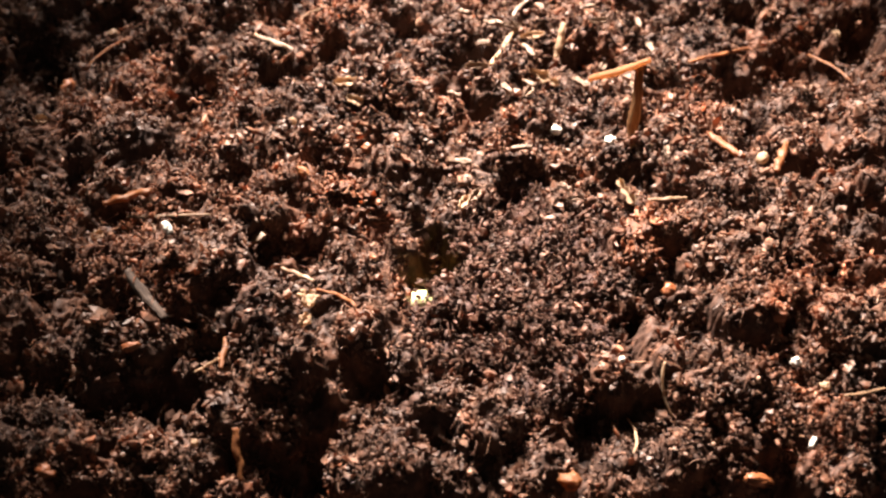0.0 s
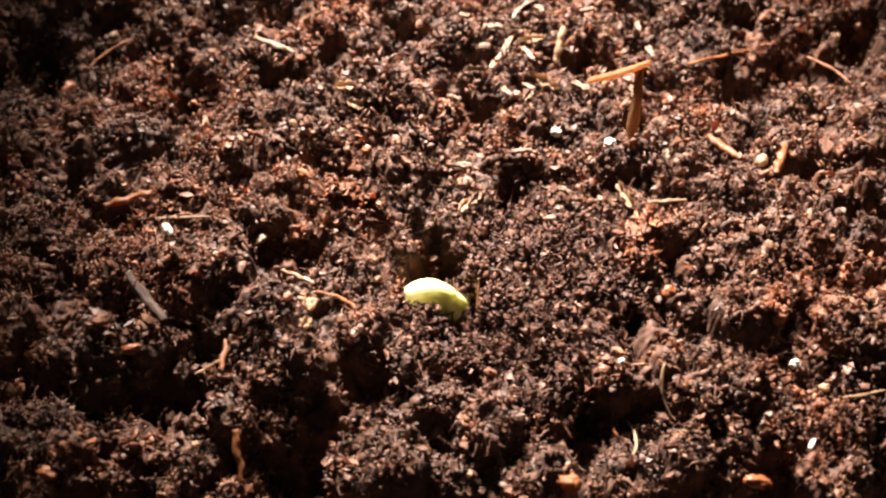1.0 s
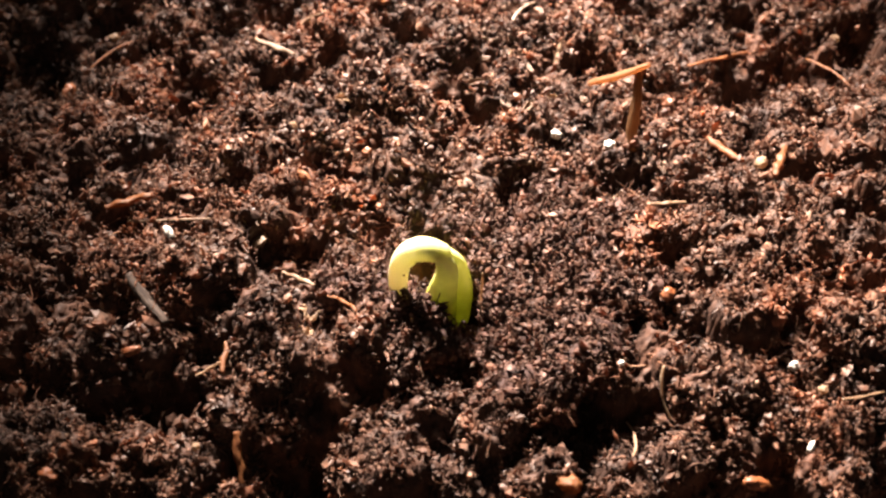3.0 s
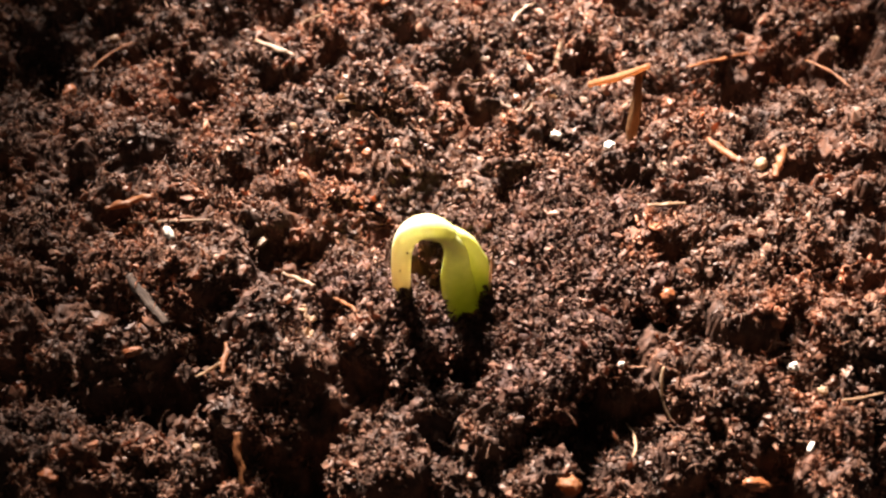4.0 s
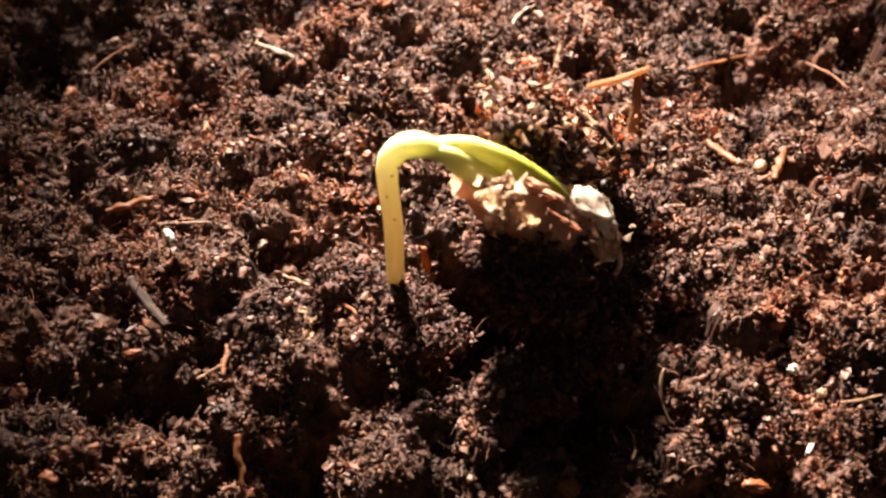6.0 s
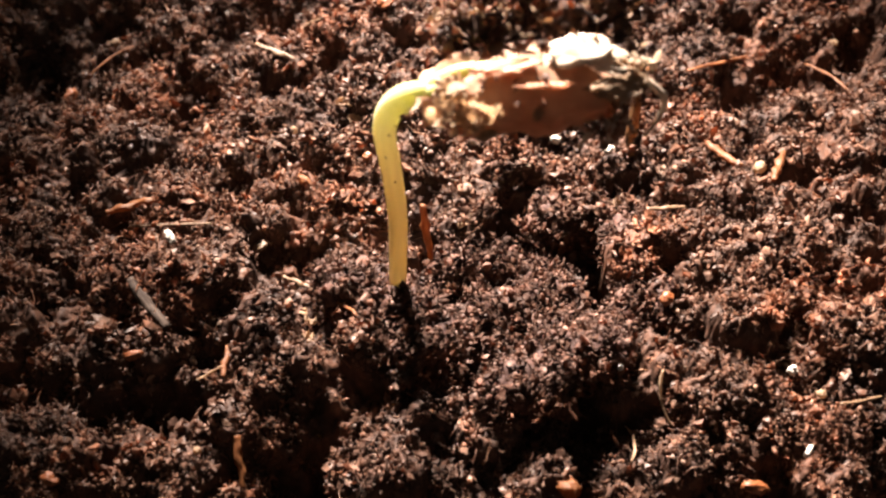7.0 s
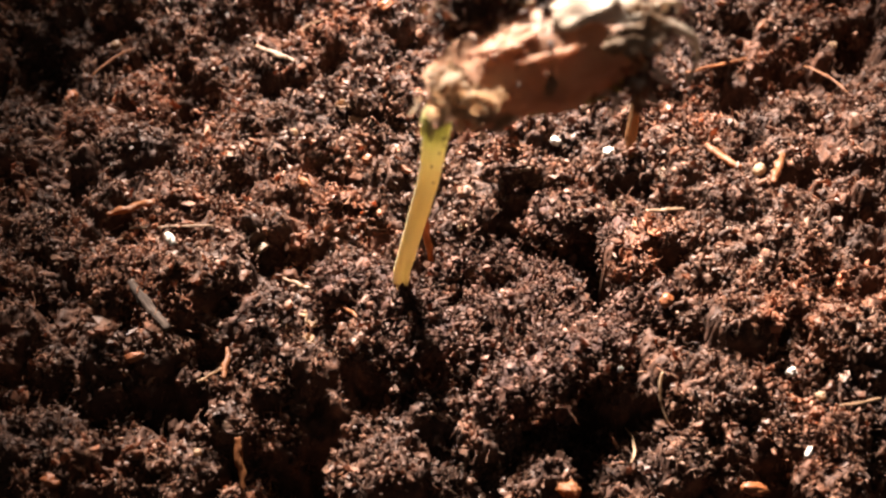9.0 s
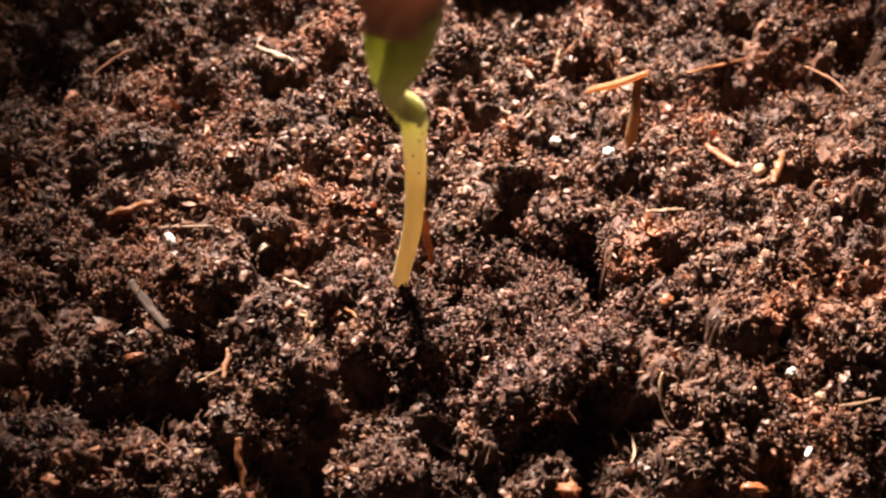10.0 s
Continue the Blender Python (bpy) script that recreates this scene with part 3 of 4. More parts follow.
def stick(name, ends, r, material, label, category="stick", rough=0.25, group="", raised=0.5, flat=0.7, bow=0.0):
    """A frayed stick or fibre between two points (mm); z counts from the soil unless given."""
    a, b = [Vector(p) if len(p) == 3 else Vector((p[0], p[1], ground_at(*p) + raised + 0.9)) for p in ends]
    d = b - a
    n, sides, seed = 22, 10, Vector((a.x * 1.3, a.y * 0.7, 3.1))
    mid = (a + b) / 2
    f = frame_on(d, Vector((0, 0.3, 1)))
    bm = bmesh.new()
    rows = []
    for i in range(n + 1):
        u = i / n
        w = 0.85 * r * (0.55 + 0.45 * math.sin(math.pi * (0.12 + 0.8 * u))) * (1 + rough * noise.noise(seed + Vector((u * 5, 0, 0))))
        ox = rough * r * 1.5 * noise.noise(seed + Vector((u * 3, 7, 0))) + bow * (1 - (2 * u - 1) ** 2)
        oy = rough * r * 1.5 * noise.noise(seed + Vector((u * 3, 0, 9)))
        row = []
        for k in range(sides):
            t = 2 * math.pi * k / sides
            e = 1 + rough * noise.noise(seed + Vector((u * 6, math.cos(t) * 2, math.sin(t) * 2))) + 0.3 * noise.noise(seed + Vector((u * 4, math.cos(t) * 5, math.sin(t) * 5))) + 0.22 * noise.noise(seed + Vector((u * 26, math.cos(t) * 3, math.sin(t) * 3)))
            row.append(bm.verts.new(Vector((ox + w * e * math.cos(t), oy + w * flat * e * math.sin(t), (u - 0.5) * d.length)) * MM))
        rows.append(row)
    for lo, hi in zip(rows, rows[1:]):
        for k in range(sides):
            bm.faces.new((lo[k], lo[(k + 1) % sides], hi[(k + 1) % sides], hi[k]))
    bm.faces.new(rows[0][::-1])
    bm.faces.new(rows[-1])
    ob = part(name, bm, material)
    ob.matrix_basis = Matrix.Translation(mid * MM) @ f
    tagged(ob, label, category, group)
    settled.append(ob)
    return ob


def grain_bit(name, x, y, size, material, label, category, group="", raised=0.3, seed=0):
    """A rounded, uneven grain; size is its three widths in mm."""
    bm = bmesh.new()
    bmesh.ops.create_icosphere(bm, subdivisions=3, radius=0.5)
    o = Vector((x * 0.37 + seed, y * 0.53, 1.0))
    for q in bm.verts:
        k = 0.85 + 0.45 * noise.noise(q.co * 4 + o) + 0.12 * noise.noise(q.co * 9 + o)
        q.co = Vector((q.co.x * size[0], q.co.y * size[1], q.co.z * size[2])) * k * MM
    ob = part(name, bm, material)
    ob.matrix_basis = pose(x * MM, y * MM, (ground_at(x, y) + raised + 0.8) * MM, 15 * math.sin(x), 15 * math.cos(y), 40 * math.sin(x + y))
    tagged(ob, label, category, group)
    settled.append(ob)
    return ob


def flake(name, x, y, size, turn, material, label, category, group="", raised=0.6, tilt=(20, 10)):
    """A curled flake with thickness."""
    bm = bmesh.new()
    nu, nv = 9, 6
    o = Vector((x * 0.31, y * 0.47, 5))
    layers = []
    for s in (1, -1):
        grid = []
        for i in range(nu + 1):
            u = 2 * i / nu - 1
            half = math.sqrt(max(1 - (abs(u) ** 2.2) * 0.85, 0.05)) * (1 + 0.7 * noise.noise(o + Vector((u * 4, 3, 0)))) * (0.75 + 0.25 * math.sin(u * 9 + x))
            row = []
            for j in range(nv + 1):
                v = 2 * j / nv - 1
                z = 0.35 * size[1] * (v * v) + 0.25 * noise.noise(o + Vector((u * 1.5, v * 1.5, 0))) * size[1] + s * size[2] * 0.5
                row.append(bm.verts.new(Vector((u * size[0] * 0.5, v * half * size[1] * 0.5, z)) * MM))
            grid.append(row)
        layers.append(grid)
    up, dn = layers
    for i in range(nu):
        for j in range(nv):
            bm.faces.new((up[i][j], up[i + 1][j], up[i + 1][j + 1], up[i][j + 1]))
            bm.faces.new((dn[i][j], dn[i][j + 1], dn[i + 1][j + 1], dn[i + 1][j]))
    for i in range(nu):
        bm.faces.new((up[i][0], dn[i][0], dn[i + 1][0], up[i + 1][0]))
        bm.faces.new((up[i][nv], up[i + 1][nv], dn[i + 1][nv], dn[i][nv]))
    for j in range(nv):
        bm.faces.new((up[0][j], up[0][j + 1], dn[0][j + 1], dn[0][j]))
        bm.faces.new((up[nu][j], dn[nu][j], dn[nu][j + 1], up[nu][j + 1]))
    ob = part(name, bm, material)
    ob.matrix_basis = pose(x * MM, y * MM, (ground_at(x, y) + raised + 0.8) * MM, tilt[0], tilt[1], turn)
    tagged(ob, label, category, group)
    settled.append(ob)
    return ob


def frame_on(z, ref):
    z = z.normalized()
    y = (ref - z * ref.dot(z)).normalized()
    x = y.cross(z)
    return Matrix((x, y, z)).transposed().to_4x4()


# a straw stands in the soil and carries another across its top
stick("straw", [(35.0, 20.5, ground_at(35, 20.5) - 1.5), (36.2, 30, 14.2)], 1.25, M_CANE, "rust-brown straw standing upright in the peat", "straw", 0.14)
stick("straw", [(27.8, 33.5, 7.8), (37.6, 29.5, 16.4)], 1.2, M_CANE, "rust-brown straw leaning across an upright straw", "straw", 0.2)
stick("twig", [(-53.8, -9.5), (-47.0, -17.7)], 1.15, M_GREYWOOD, "grey weathered twig lying on peat", "twig", 0.25, raised=0.3)
stick("wood_splinter", [(63.6, 20.2), (60.1, 12.1)], 0.9, M_RUST, "tan wood splinter lying on peat", "splinter", 0.4, "splinters", 0.9)
stick("wood_splinter", [(-33.6, -37.0), (-32.2, -44.0)], 0.75, M_RUST, "red-brown wood splinter lying on peat", "splinter", 0.4, "splinters", 1.0)
stick("wood_splinter", [(36.3, 5.5), (43.6, 7.1)], 0.55, M_STRAW, "thin pale wood splinter on peat", "splinter", 0.4, "splinters", 0.9)
stick("wood_splinter", [(49.5, 47.7), (62.7, 53.7)], 0.5, M_RUST, "thin red-brown splinter on peat", "splinter", 0.4, "splinters", 1.2)
stick("wood_splinter", [(50.3, 25.4), (55.4, 17.9)], 0.9, M_RUST, "dark red-brown splinter half buried in peat", "splinter", 0.4, "splinters", 0.6)
stick("wood_splinter", [(-30.2, 58.5), (-24.0, 54.2)], 0.6, M_STRAW, "pale tan splinter sticking out of peat", "splinter", 0.4, "splinters", 1.2)
stick("wood_splinter", [(-60.4, 5.6), (-51.9, 7.8)], 0.9, M_RUST, "rust-brown curled splinter on peat", "splinter", 0.5, "splinters", 0.9)
stick("wood_splinter", [(-56.4, 4.5), (-40.9, 2.3)], 0.4, M_STRAW, "long thin straw splinter on peat", "splinter", 0.4, "splinters", 1.0)
stick("wood_splinter", [(-36.6, -19.8), (-36.8, -26.1)], 0.6, M_RUST, "orange-brown splinter on peat", "splinter", 0.4, "splinters", 0.9)
stick("wood_splinter", [(-38.0, 51.9), (-29.5, 45.8)], 0.7, M_STRAW, "tan splinter on peat", "splinter", 0.4, "splinters", 0.9)
stick("root_fibre", [(14.1, 55.7), (18.8, 61.2)], 0.42, M_STRAW, "pale thin root fibre on peat", "root fibre", 0.5, "fibres", 1.6, bow=0.8)
stick("root_fibre", [(-28.7, -3.6), (-22.5, -8.7)], 0.6, M_STRAW, "pale brown root fibre on peat", "root fibre", 0.5, "fibres", 1.0, bow=0.5)
stick("root_fibre", [(-21.8, -10.7), (-14.6, -17.2)], 0.42, M_RUST, "thin curved brown root fibre on peat", "root fibre", 0.5, "fibres", 1.2, bow=1.2)
stick("root_fibre", [(0.6, -23.4), (2.2, -5.5)], 0.2, M_WHITE, "fine white root hair standing in a hollow", "root fibre", 0.5, "fibres", 1.2, bow=0.6)
stick("root_fibre", [(12.5, -25.2), (14.6, -29.6)], 0.22, M_WHITE, "fine white root hair on peat", "root fibre", 0.5, "fibres", 1.2, bow=0.6)
stick("root_fibre", [(31.0, -31.0), (30.7, -40.0)], 0.28, M_PALE, "pale curled root fibre on peat", "root fibre", 0.5, "fibres", 1.2, bow=1.0)
stick("root_fibre", [(36.4, -26.3), (37.9, -33.3)], 0.28, M_PALE, "pale curled root fibre on peat", "root fibre", 0.5, "fibres", 1.2, bow=-1.2)
stick("root_fibre", [(64.0, -33.9), (72.1, -30.6)], 0.35, M_STRAW, "straight tan root fibre on peat", "root fibre", 0.4, "fibres", 1.2)
stick("root_fibre", [(-41.7, -25.1), (-37.0, -24.5)], 0.35, M_PALE, "pale straight root fibre on peat", "root fibre", 0.4, "fibres", 1.1)
stick("root_fibre", [(-70.7, 45.8), (-63.3, 52.9)], 0.4, M_RUST, "brown root fibre on peat", "root fibre", 0.4, "fibres", 1.4, bow=1.0)
stick("root_fibre", [(74.5, 51.4), (80.7, 40.5)], 0.4, M_RUST, "brown root fibre on peat", "root fibre", 0.4, "fibres", 1.4, bow=1.0)

grain_bit("perlite_grain", 21.5, 26.3, (2.2, 2.0, 1.8), M_WHITE, "small white perlite grain on peat", "grain", "white grains", 0.7)
grain_bit("perlite_grain", 30.8, 20.4, (2.4, 1.9, 1.6), M_WHITE, "small white perlite grain on peat", "grain", "white grains", 0.7)
grain_bit("perlite_grain", -47.8, -1.5, (1.7, 3.0, 1.8), M_WHITE, "small white oblong grain on peat", "grain", "white grains", 0.9)
grain_bit("perlite_grain", 57.7, -26.6, (2.0, 1.9, 1.7), M_WHITE, "small white perlite grain on peat", "grain", "white grains", 0.9)
grain_bit("perlite_grain", 58.3, 16.0, (2.4, 3.0, 1.9), M_PALE, "small cream grain on peat", "grain", "white grains", 0.9)
grain_bit("perlite_grain", -28.9, 29.2, (1.9, 1.8, 1.6), M_PALE, "small pale grain on peat", "grain", "white grains", 0.9)
grain_bit("perlite_grain", 38.5, -11.2, (1.4, 1.4, 1.3), M_WHITE, "tiny white grain on peat", "grain", "white grains", 0.9)
grain_bit("perlite_grain", 81.6, 57.9, (2.0, 2.0, 1.6), M_PALE, "small pale grain on peat", "grain", "white grains", 0.9)
grain_bit("perlite_grain", -40.0, -38.5, (1.5, 1.5, 1.4), M_PALE, "tiny pale grain on peat", "grain", "white grains", 0.9)
grain_bit("perlite_grain", 29.6, -25.1, (1.2, 1.2, 1.2), M_WHITE, "tiny white grain on peat", "grain", "white grains", 1.0)
grain_bit("perlite_grain", 62.1, -30.3, (1.9, 1.7, 1.5), M_PALE, "small cream grain on peat", "grain", "white grains", 0.9)
grain_bit("perlite_grain", 58.5, -40.6, (1.1, 2.4, 1.3), M_WHITE, "tiny white oblong grain on peat", "grain", "white grains", 0.9)
grain_bit("grain_husk", -33.3, 2.7, (3.2, 2.3, 1.6), M_STRAW, "tan grain husk lying on peat", "husk", "husks", 0.9)
grain_bit("grain_husk", -67.1, 54.0, (2.6, 2.4, 2.0), M_STRAW, "tan grain husk lying on peat", "husk", "husks", 0.9)
grain_bit("bark_chip", 38.6, -11.9, (3.2, 2.6, 2.4), M_ORANGE, "bright orange bark chip on peat", "bark chip", "bark chips", 1.2)
grain_bit("bark_chip", -14.1, 19.7, (2.2, 2.2, 2.0), M_ORANGE, "round orange-brown bark bit on peat", "bark chip", "bark chips", 0.8)
grain_bit("bark_chip", -62.3, -44.8, (3.4, 2.6, 2.2), M_ORANGE, "orange bark chip on peat", "bark chip", "bark chips", 1.0)
grain_bit("bark_chip", 20.1, -45.6, (4.2, 3.4, 2.8), M_RUST, "rust-brown bark chip on peat", "bark chip", "bark chips", 0.8)
grain_bit("bark_chip", 50.3, -44.0, (5.5, 2.6, 2.2), M_ORANGE, "orange-brown bark chip on peat", "bark chip", "bark chips", 0.8)
grain_bit("bark_chip", -73.8, 39.5, (3.0, 4.0, 3.0), M_ORANGE, "orange-brown bark chip beside a hollow", "bark chip", "bark chips", 1.2)
grain_bit("bark_chip", -25.5, 14.6, (1.8, 4.2, 1.8), M_RUST, "rust-brown bark sliver on peat", "bark chip", "bark chips", 1.0)
grain_bit("bark_chip", -51.7, -23.4, (3.6, 1.8, 1.6), M_ORANGE, "orange bark sliver on peat", "bark chip", "bark chips", 1.0)
grain_bit("bark_chip", -11.8, 59.8, (4.0, 3.2, 2.4), M_ORANGE, "orange-brown bark chip on peat", "bark chip", "bark chips", 1.0)
grain_bit("bark_chip", 76.1, -31.3, (3.2, 3.0, 2.2), M_RUST, "rust-brown bark chip on peat", "bark chip", "bark chips", 0.8)

# a splinter that the rising husk uncovers, and a pale straw that the heaving crust carries
splinter = stick("wood_splinter", [(-2.2, 1.0, -4.0), (-3.6, 2.2, 9.5)], 0.95, M_RUST, "red-brown splinter standing in the hollow beside the stem", "splinter", 0.3, "splinters")
pale_straw = stick("root_fibre", [(5.9, -11.5, -5.0), (6.1, -11.0, 6.0)], 0.26, M_PALE, "thin pale straw standing beside the seed leaves", "root fibre", 0.3, "fibres")
settled.remove(splinter)
settled.remove(pale_straw)

# pale bits that lie open at first and are soon buried by moving crumbs
for x, y, size, turn in [(-18.6, 34.8, (4.8, 2.2, 0.5), 15), (-16.8, 31.8, (3.4, 2.4, 0.5), -20), (33.3, 10.1, (5.6, 2.2, 0.5), -62), (11.4, 4.2, (1.6, 1.4, 0.5), 0),
                         (3.7, 9.7, (4.0, 1.6, 0.5), 64), (-23.1, -19.5, (2.2, 2.2, 0.6), 70), (-23.5, -12.0, (3.0, 3.4, 0.5), 100),
                         (19.6, 39.1, (6.4, 2.2, 0.5), -28), (17.9, 52.7, (5.6, 1.8, 0.5), 22), (-76.4, 28.4, (2.4, 2.2, 0.6), 0), (-60.0, -2.4, (2.2, 2.0, 0.6), 30)]:
    covered.append(flake("wood_flake", x, y, size, turn, M_PALE, "pale dry wood flake lying on peat", "flake", "pale flakes", 1.0))
dry = random.Random(5)
for _ in range(30):
    x, y = dry.uniform(2, 42), dry.uniform(-14, 58)
    covered.append(flake("wood_flake", x, y, (dry.uniform(2.2, 5.0), dry.uniform(0.9, 1.8), 0.45), dry.uniform(0, 180), M_TAN,
                         "tan dry wood flake lying on peat", "flake", "pale flakes", dry.uniform(1.0, 1.8)))
covered.append(stick("wood_splinter", [(24.3, 53.2), (22.7, 47.9)], 0.9, M_PALE, "pale dry splinter lying on peat", "splinter", 0.3, "splinters", 1.6))
covered.append(stick("wood_splinter", [(9.3, 41.5), (14.8, 54.0)], 0.6, M_PALE, "pale dry splinter lying on peat", "splinter", 0.3, "splinters", 1.4))
for c in covered:
    settled.remove(c)


# ---- what moves ----
# Stem from the soil up to the seed leaves (mm), then the way in which the seed leaves point.
SPINES = {}
SPINES[0] = [(-6.3, -9.5, -9.7), (-6.2, -9.5, -5.9), (-4.9, -9.5, -3.6), (-3.2, -9.5, -2.4), (-1.2, -9.5, -4.5)], (-0.12, 0.0, -0.99)
SPINES[0.5] = [(-6.3, -9.5, -8.8), (-6.2, -9.5, -4.8), (-4.9, -9.5, -2.6), (-2.9, -9.5, -1.6), (-0.4, -9.5, -3.6)], (-0.12, 0.0, -0.99)
SPINES[1] = [(-6.5, -9.5, -8.0), (-6.4, -9.5, -3.3), (-4.8, -9.5, -0.3), (-2.4, -9.5, 0.7), (0.6, -9.5, -1.1)], (-0.12, 0.0, -0.99)
SPINES[1.5] = [(-6.9, -9.5, -5.3), (-7.0, -9.5, -0.5), (-5.6, -9.5, 2.8), (-3.1, -9.5, 4.3), (-0.1, -9.5, 2.7)], (-0.12, 0.0, -0.99)
SPINES[2] = [(-7.4, -9.5, -4.7), (-7.6, -9.5, 0.3), (-6.2, -9.5, 4.4), (-3.5, -9.5, 6.9), (-0.6, -9.5, 5.6)], (-0.12, 0.0, -0.99)
SPINES[2.5] = [(-7.9, -9.5, -3.0), (-7.8, -9.5, 2.8), (-6.5, -9.5, 6.9), (-3.7, -9.5, 9.2), (-0.6, -9.5, 8.1)], (-0.12, 0.0, -0.99)
SPINES[4] = [(-7.2, -9.5, -0.5), (-7.1, -9.5, 8.4), (-6.5, -9.5, 14.1), (-4.7, -9.5, 17.4), (-2.2, -9.5, 18.3), (0.3, -9.5, 16.5)], (0.12, 0.0, -0.99)
SPINES[4.5] = [(-7.2, -9.5, -0.5), (-7.0, -9.5, 10.8), (-6.5, -9.5, 16.4), (-4.7, -9.5, 19.6), (-2.0, -9.5, 20.3), (0.5, -9.5, 18.6)], (0.12, 0.0, -0.99)
SPINES[5] = [(-7.7, -9.5, 2.8), (-7.5, -9.5, 14.6), (-6.8, -9.5, 20.9), (-5.0, -9.5, 24.3), (-2.5, -9.5, 25.4), (0.0, -9.5, 23.9)], (0.15, 0.0, -0.99)
SPINES[5.5] = [(-8.2, -9.5, 4.4), (-7.8, -9.5, 18.3), (-7.1, -9.5, 23.2), (-5.2, -9.5, 26.5), (-2.7, -9.5, 27.6), (-0.1, -9.5, 26.1)], (0.36, 0.0, -0.93)
SPINES[5.7] = [(-8.3, -9.5, 6.9), (-8.5, -9.5, 18.3), (-8.9, -9.5, 26.1), (-8.3, -9.5, 30.8), (-6.2, -9.5, 33.7), (-3.6, -9.5, 34.2), (-1.2, -9.5, 32.6)], (0.55, 0.0, -0.84)
SPINES[6] = [(-8.1, -9.5, 6.7), (-8.1, -9.5, 19.0), (-8.6, -9.5, 27.8), (-8.5, -9.5, 33.5), (-6.7, -9.5, 36.9), (-4.2, -9.5, 38.0), (-1.7, -9.5, 37.1)], (0.74, 0.0, -0.67)
SPINES[6.4] = [(-7.9, -9.5, 6.4), (-7.7, -9.5, 19.9), (-8.3, -9.5, 29.8), (-8.6, -9.5, 36.9), (-7.3, -9.5, 41.0), (-5.0, -9.5, 42.9), (-2.4, -9.5, 42.9)], (0.92, 0.0, -0.39)
SPINES[6.8] = [(-7.7, -9.5, 6.1), (-7.3, -9.5, 20.6), (-8.0, -9.5, 31.6), (-8.8, -9.5, 39.8), (-7.8, -9.5, 44.4), (-5.7, -9.5, 47.0), (-2.9, -9.5, 47.7)], (0.99, 0.00, -0.13)
SPINES[7] = [(-7.7, -9.5, 6.1), (-7.3, -9.5, 20.6), (-8.0, -9.5, 32.2), (-8.8, -9.5, 41.0), (-7.6, -9.5, 45.6), (-5.4, -9.5, 47.9), (-2.8, -9.5, 48.8)], (0.99, 0.00, -0.13)
SPINES[7.5] = [(-7.6, -9.5, 6.1), (-6.8, -9.5, 18.3), (-7.1, -9.5, 32.2), (-7.8, -9.5, 41.0), (-6.6, -9.5, 44.8), (-4.0, -9.5, 46.4), (-1.3, -9.5, 47.0)], (0.99, 0.00, -0.12)
SPINES[8] = [(-7.4, -9.5, 6.1), (-5.6, -11.1, 21.7), (-4.0, -14.1, 36.3), (-3.0, -17.5, 49.0), (-1.1, -19.8, 55.3)], (1.00, 0.00, -0.06)
SPINES[8.5] = [(-7.4, -9.5, 6.1), (-5.0, -11.6, 23.8), (-3.2, -15.5, 40.2), (-2.5, -19.0, 51.7), (-1.2, -21.1, 57.2)], (0.98, 0.00, 0.17)
SPINES[9] = [(-7.0, -9.5, 6.1), (-4.5, -11.3, 20.5), (-2.0, -15.6, 37.7), (-1.1, -19.9, 50.9), (-0.7, -22.7, 58.3)], (0.96, -0.00, 0.28)
SPINES[9.2] = [(-7.3, -9.5, 5.9), (-4.9, -11.2, 21.1), (-3.0, -15.0, 38.4), (-3.0, -19.0, 51.7), (-3.1, -21.8, 59.5)], (0.81, 0.00, 0.58)
SPINES[9.3] = [(-7.5, -9.5, 5.9), (-4.9, -10.8, 21.4), (-3.1, -14.0, 39.4), (-3.5, -17.1, 51.7), (-3.5, -19.7, 60.5)], (0.42, 0.00, 0.91)
SPINES[9.4] = [(-7.3, -9.5, 5.9), (-4.4, -10.9, 21.5), (-2.6, -13.5, 36.5), (-1.7, -17.8, 53.4), (-0.9, -20.1, 60.8)], (0.45, 0.00, 0.89)
SPINES[9.5] = [(-7.3, -9.5, 5.9), (-3.8, -10.9, 21.5), (-1.2, -13.7, 36.6), (0.4, -18.0, 53.7), (1.0, -20.3, 61.0)], (0.54, 0.00, 0.84)
SPINES[9.6] = [(-7.5, -9.5, 6.9), (-4.5, -10.8, 18.4), (-1.6, -13.6, 31.6), (1.1, -19.6, 51.1), (2.4, -23.5, 61.3)], (0.77, 0.00, 0.63)
SPINES[9.7] = [(-7.3, -9.5, 6.9), (-4.3, -11.7, 19.6), (-1.9, -16.5, 35.0), (0.1, -23.1, 51.0), (0.4, -27.7, 60.8)], (0.78, 0.00, 0.63)
SPINES[9.8] = [(-7.7, -9.5, 6.9), (-3.4, -13.2, 27.3), (-2.0, -17.2, 40.6), (-2.8, -22.2, 53.9), (-3.8, -25.8, 61.8)], (0.29, 0.00, 0.96)
SPINES[9.9] = [(-7.5, -9.5, 7.3), (-4.4, -12.2, 27.5), (-4.2, -17.3, 47.6), (-5.4, -20.8, 57.5), (-6.6, -23.3, 63.6)], (0.33, 0.00, 0.94)
SPINES[10] = [(-7.2, -9.5, 4.4), (-4.9, -11.2, 20.3), (-4.1, -14.4, 36.4), (-4.1, -17.5, 47.8), (-4.1, -20.0, 55.0), (-6.0, -21.6, 59.4)], (0.2, -0.12, 0.96)

# The soil settles as it dries: seconds, share of the whole.
SETTLE = [(0, 0), (0.5, 0.1), (1, 0.19), (2, 0.29), (2.5, 0.33), (4, 0.47), (5, 0.56), (5.5, 0.61), (7, 0.78), (8, 0.87), (9, 0.96), (10, 1)]
SINK = 3.2


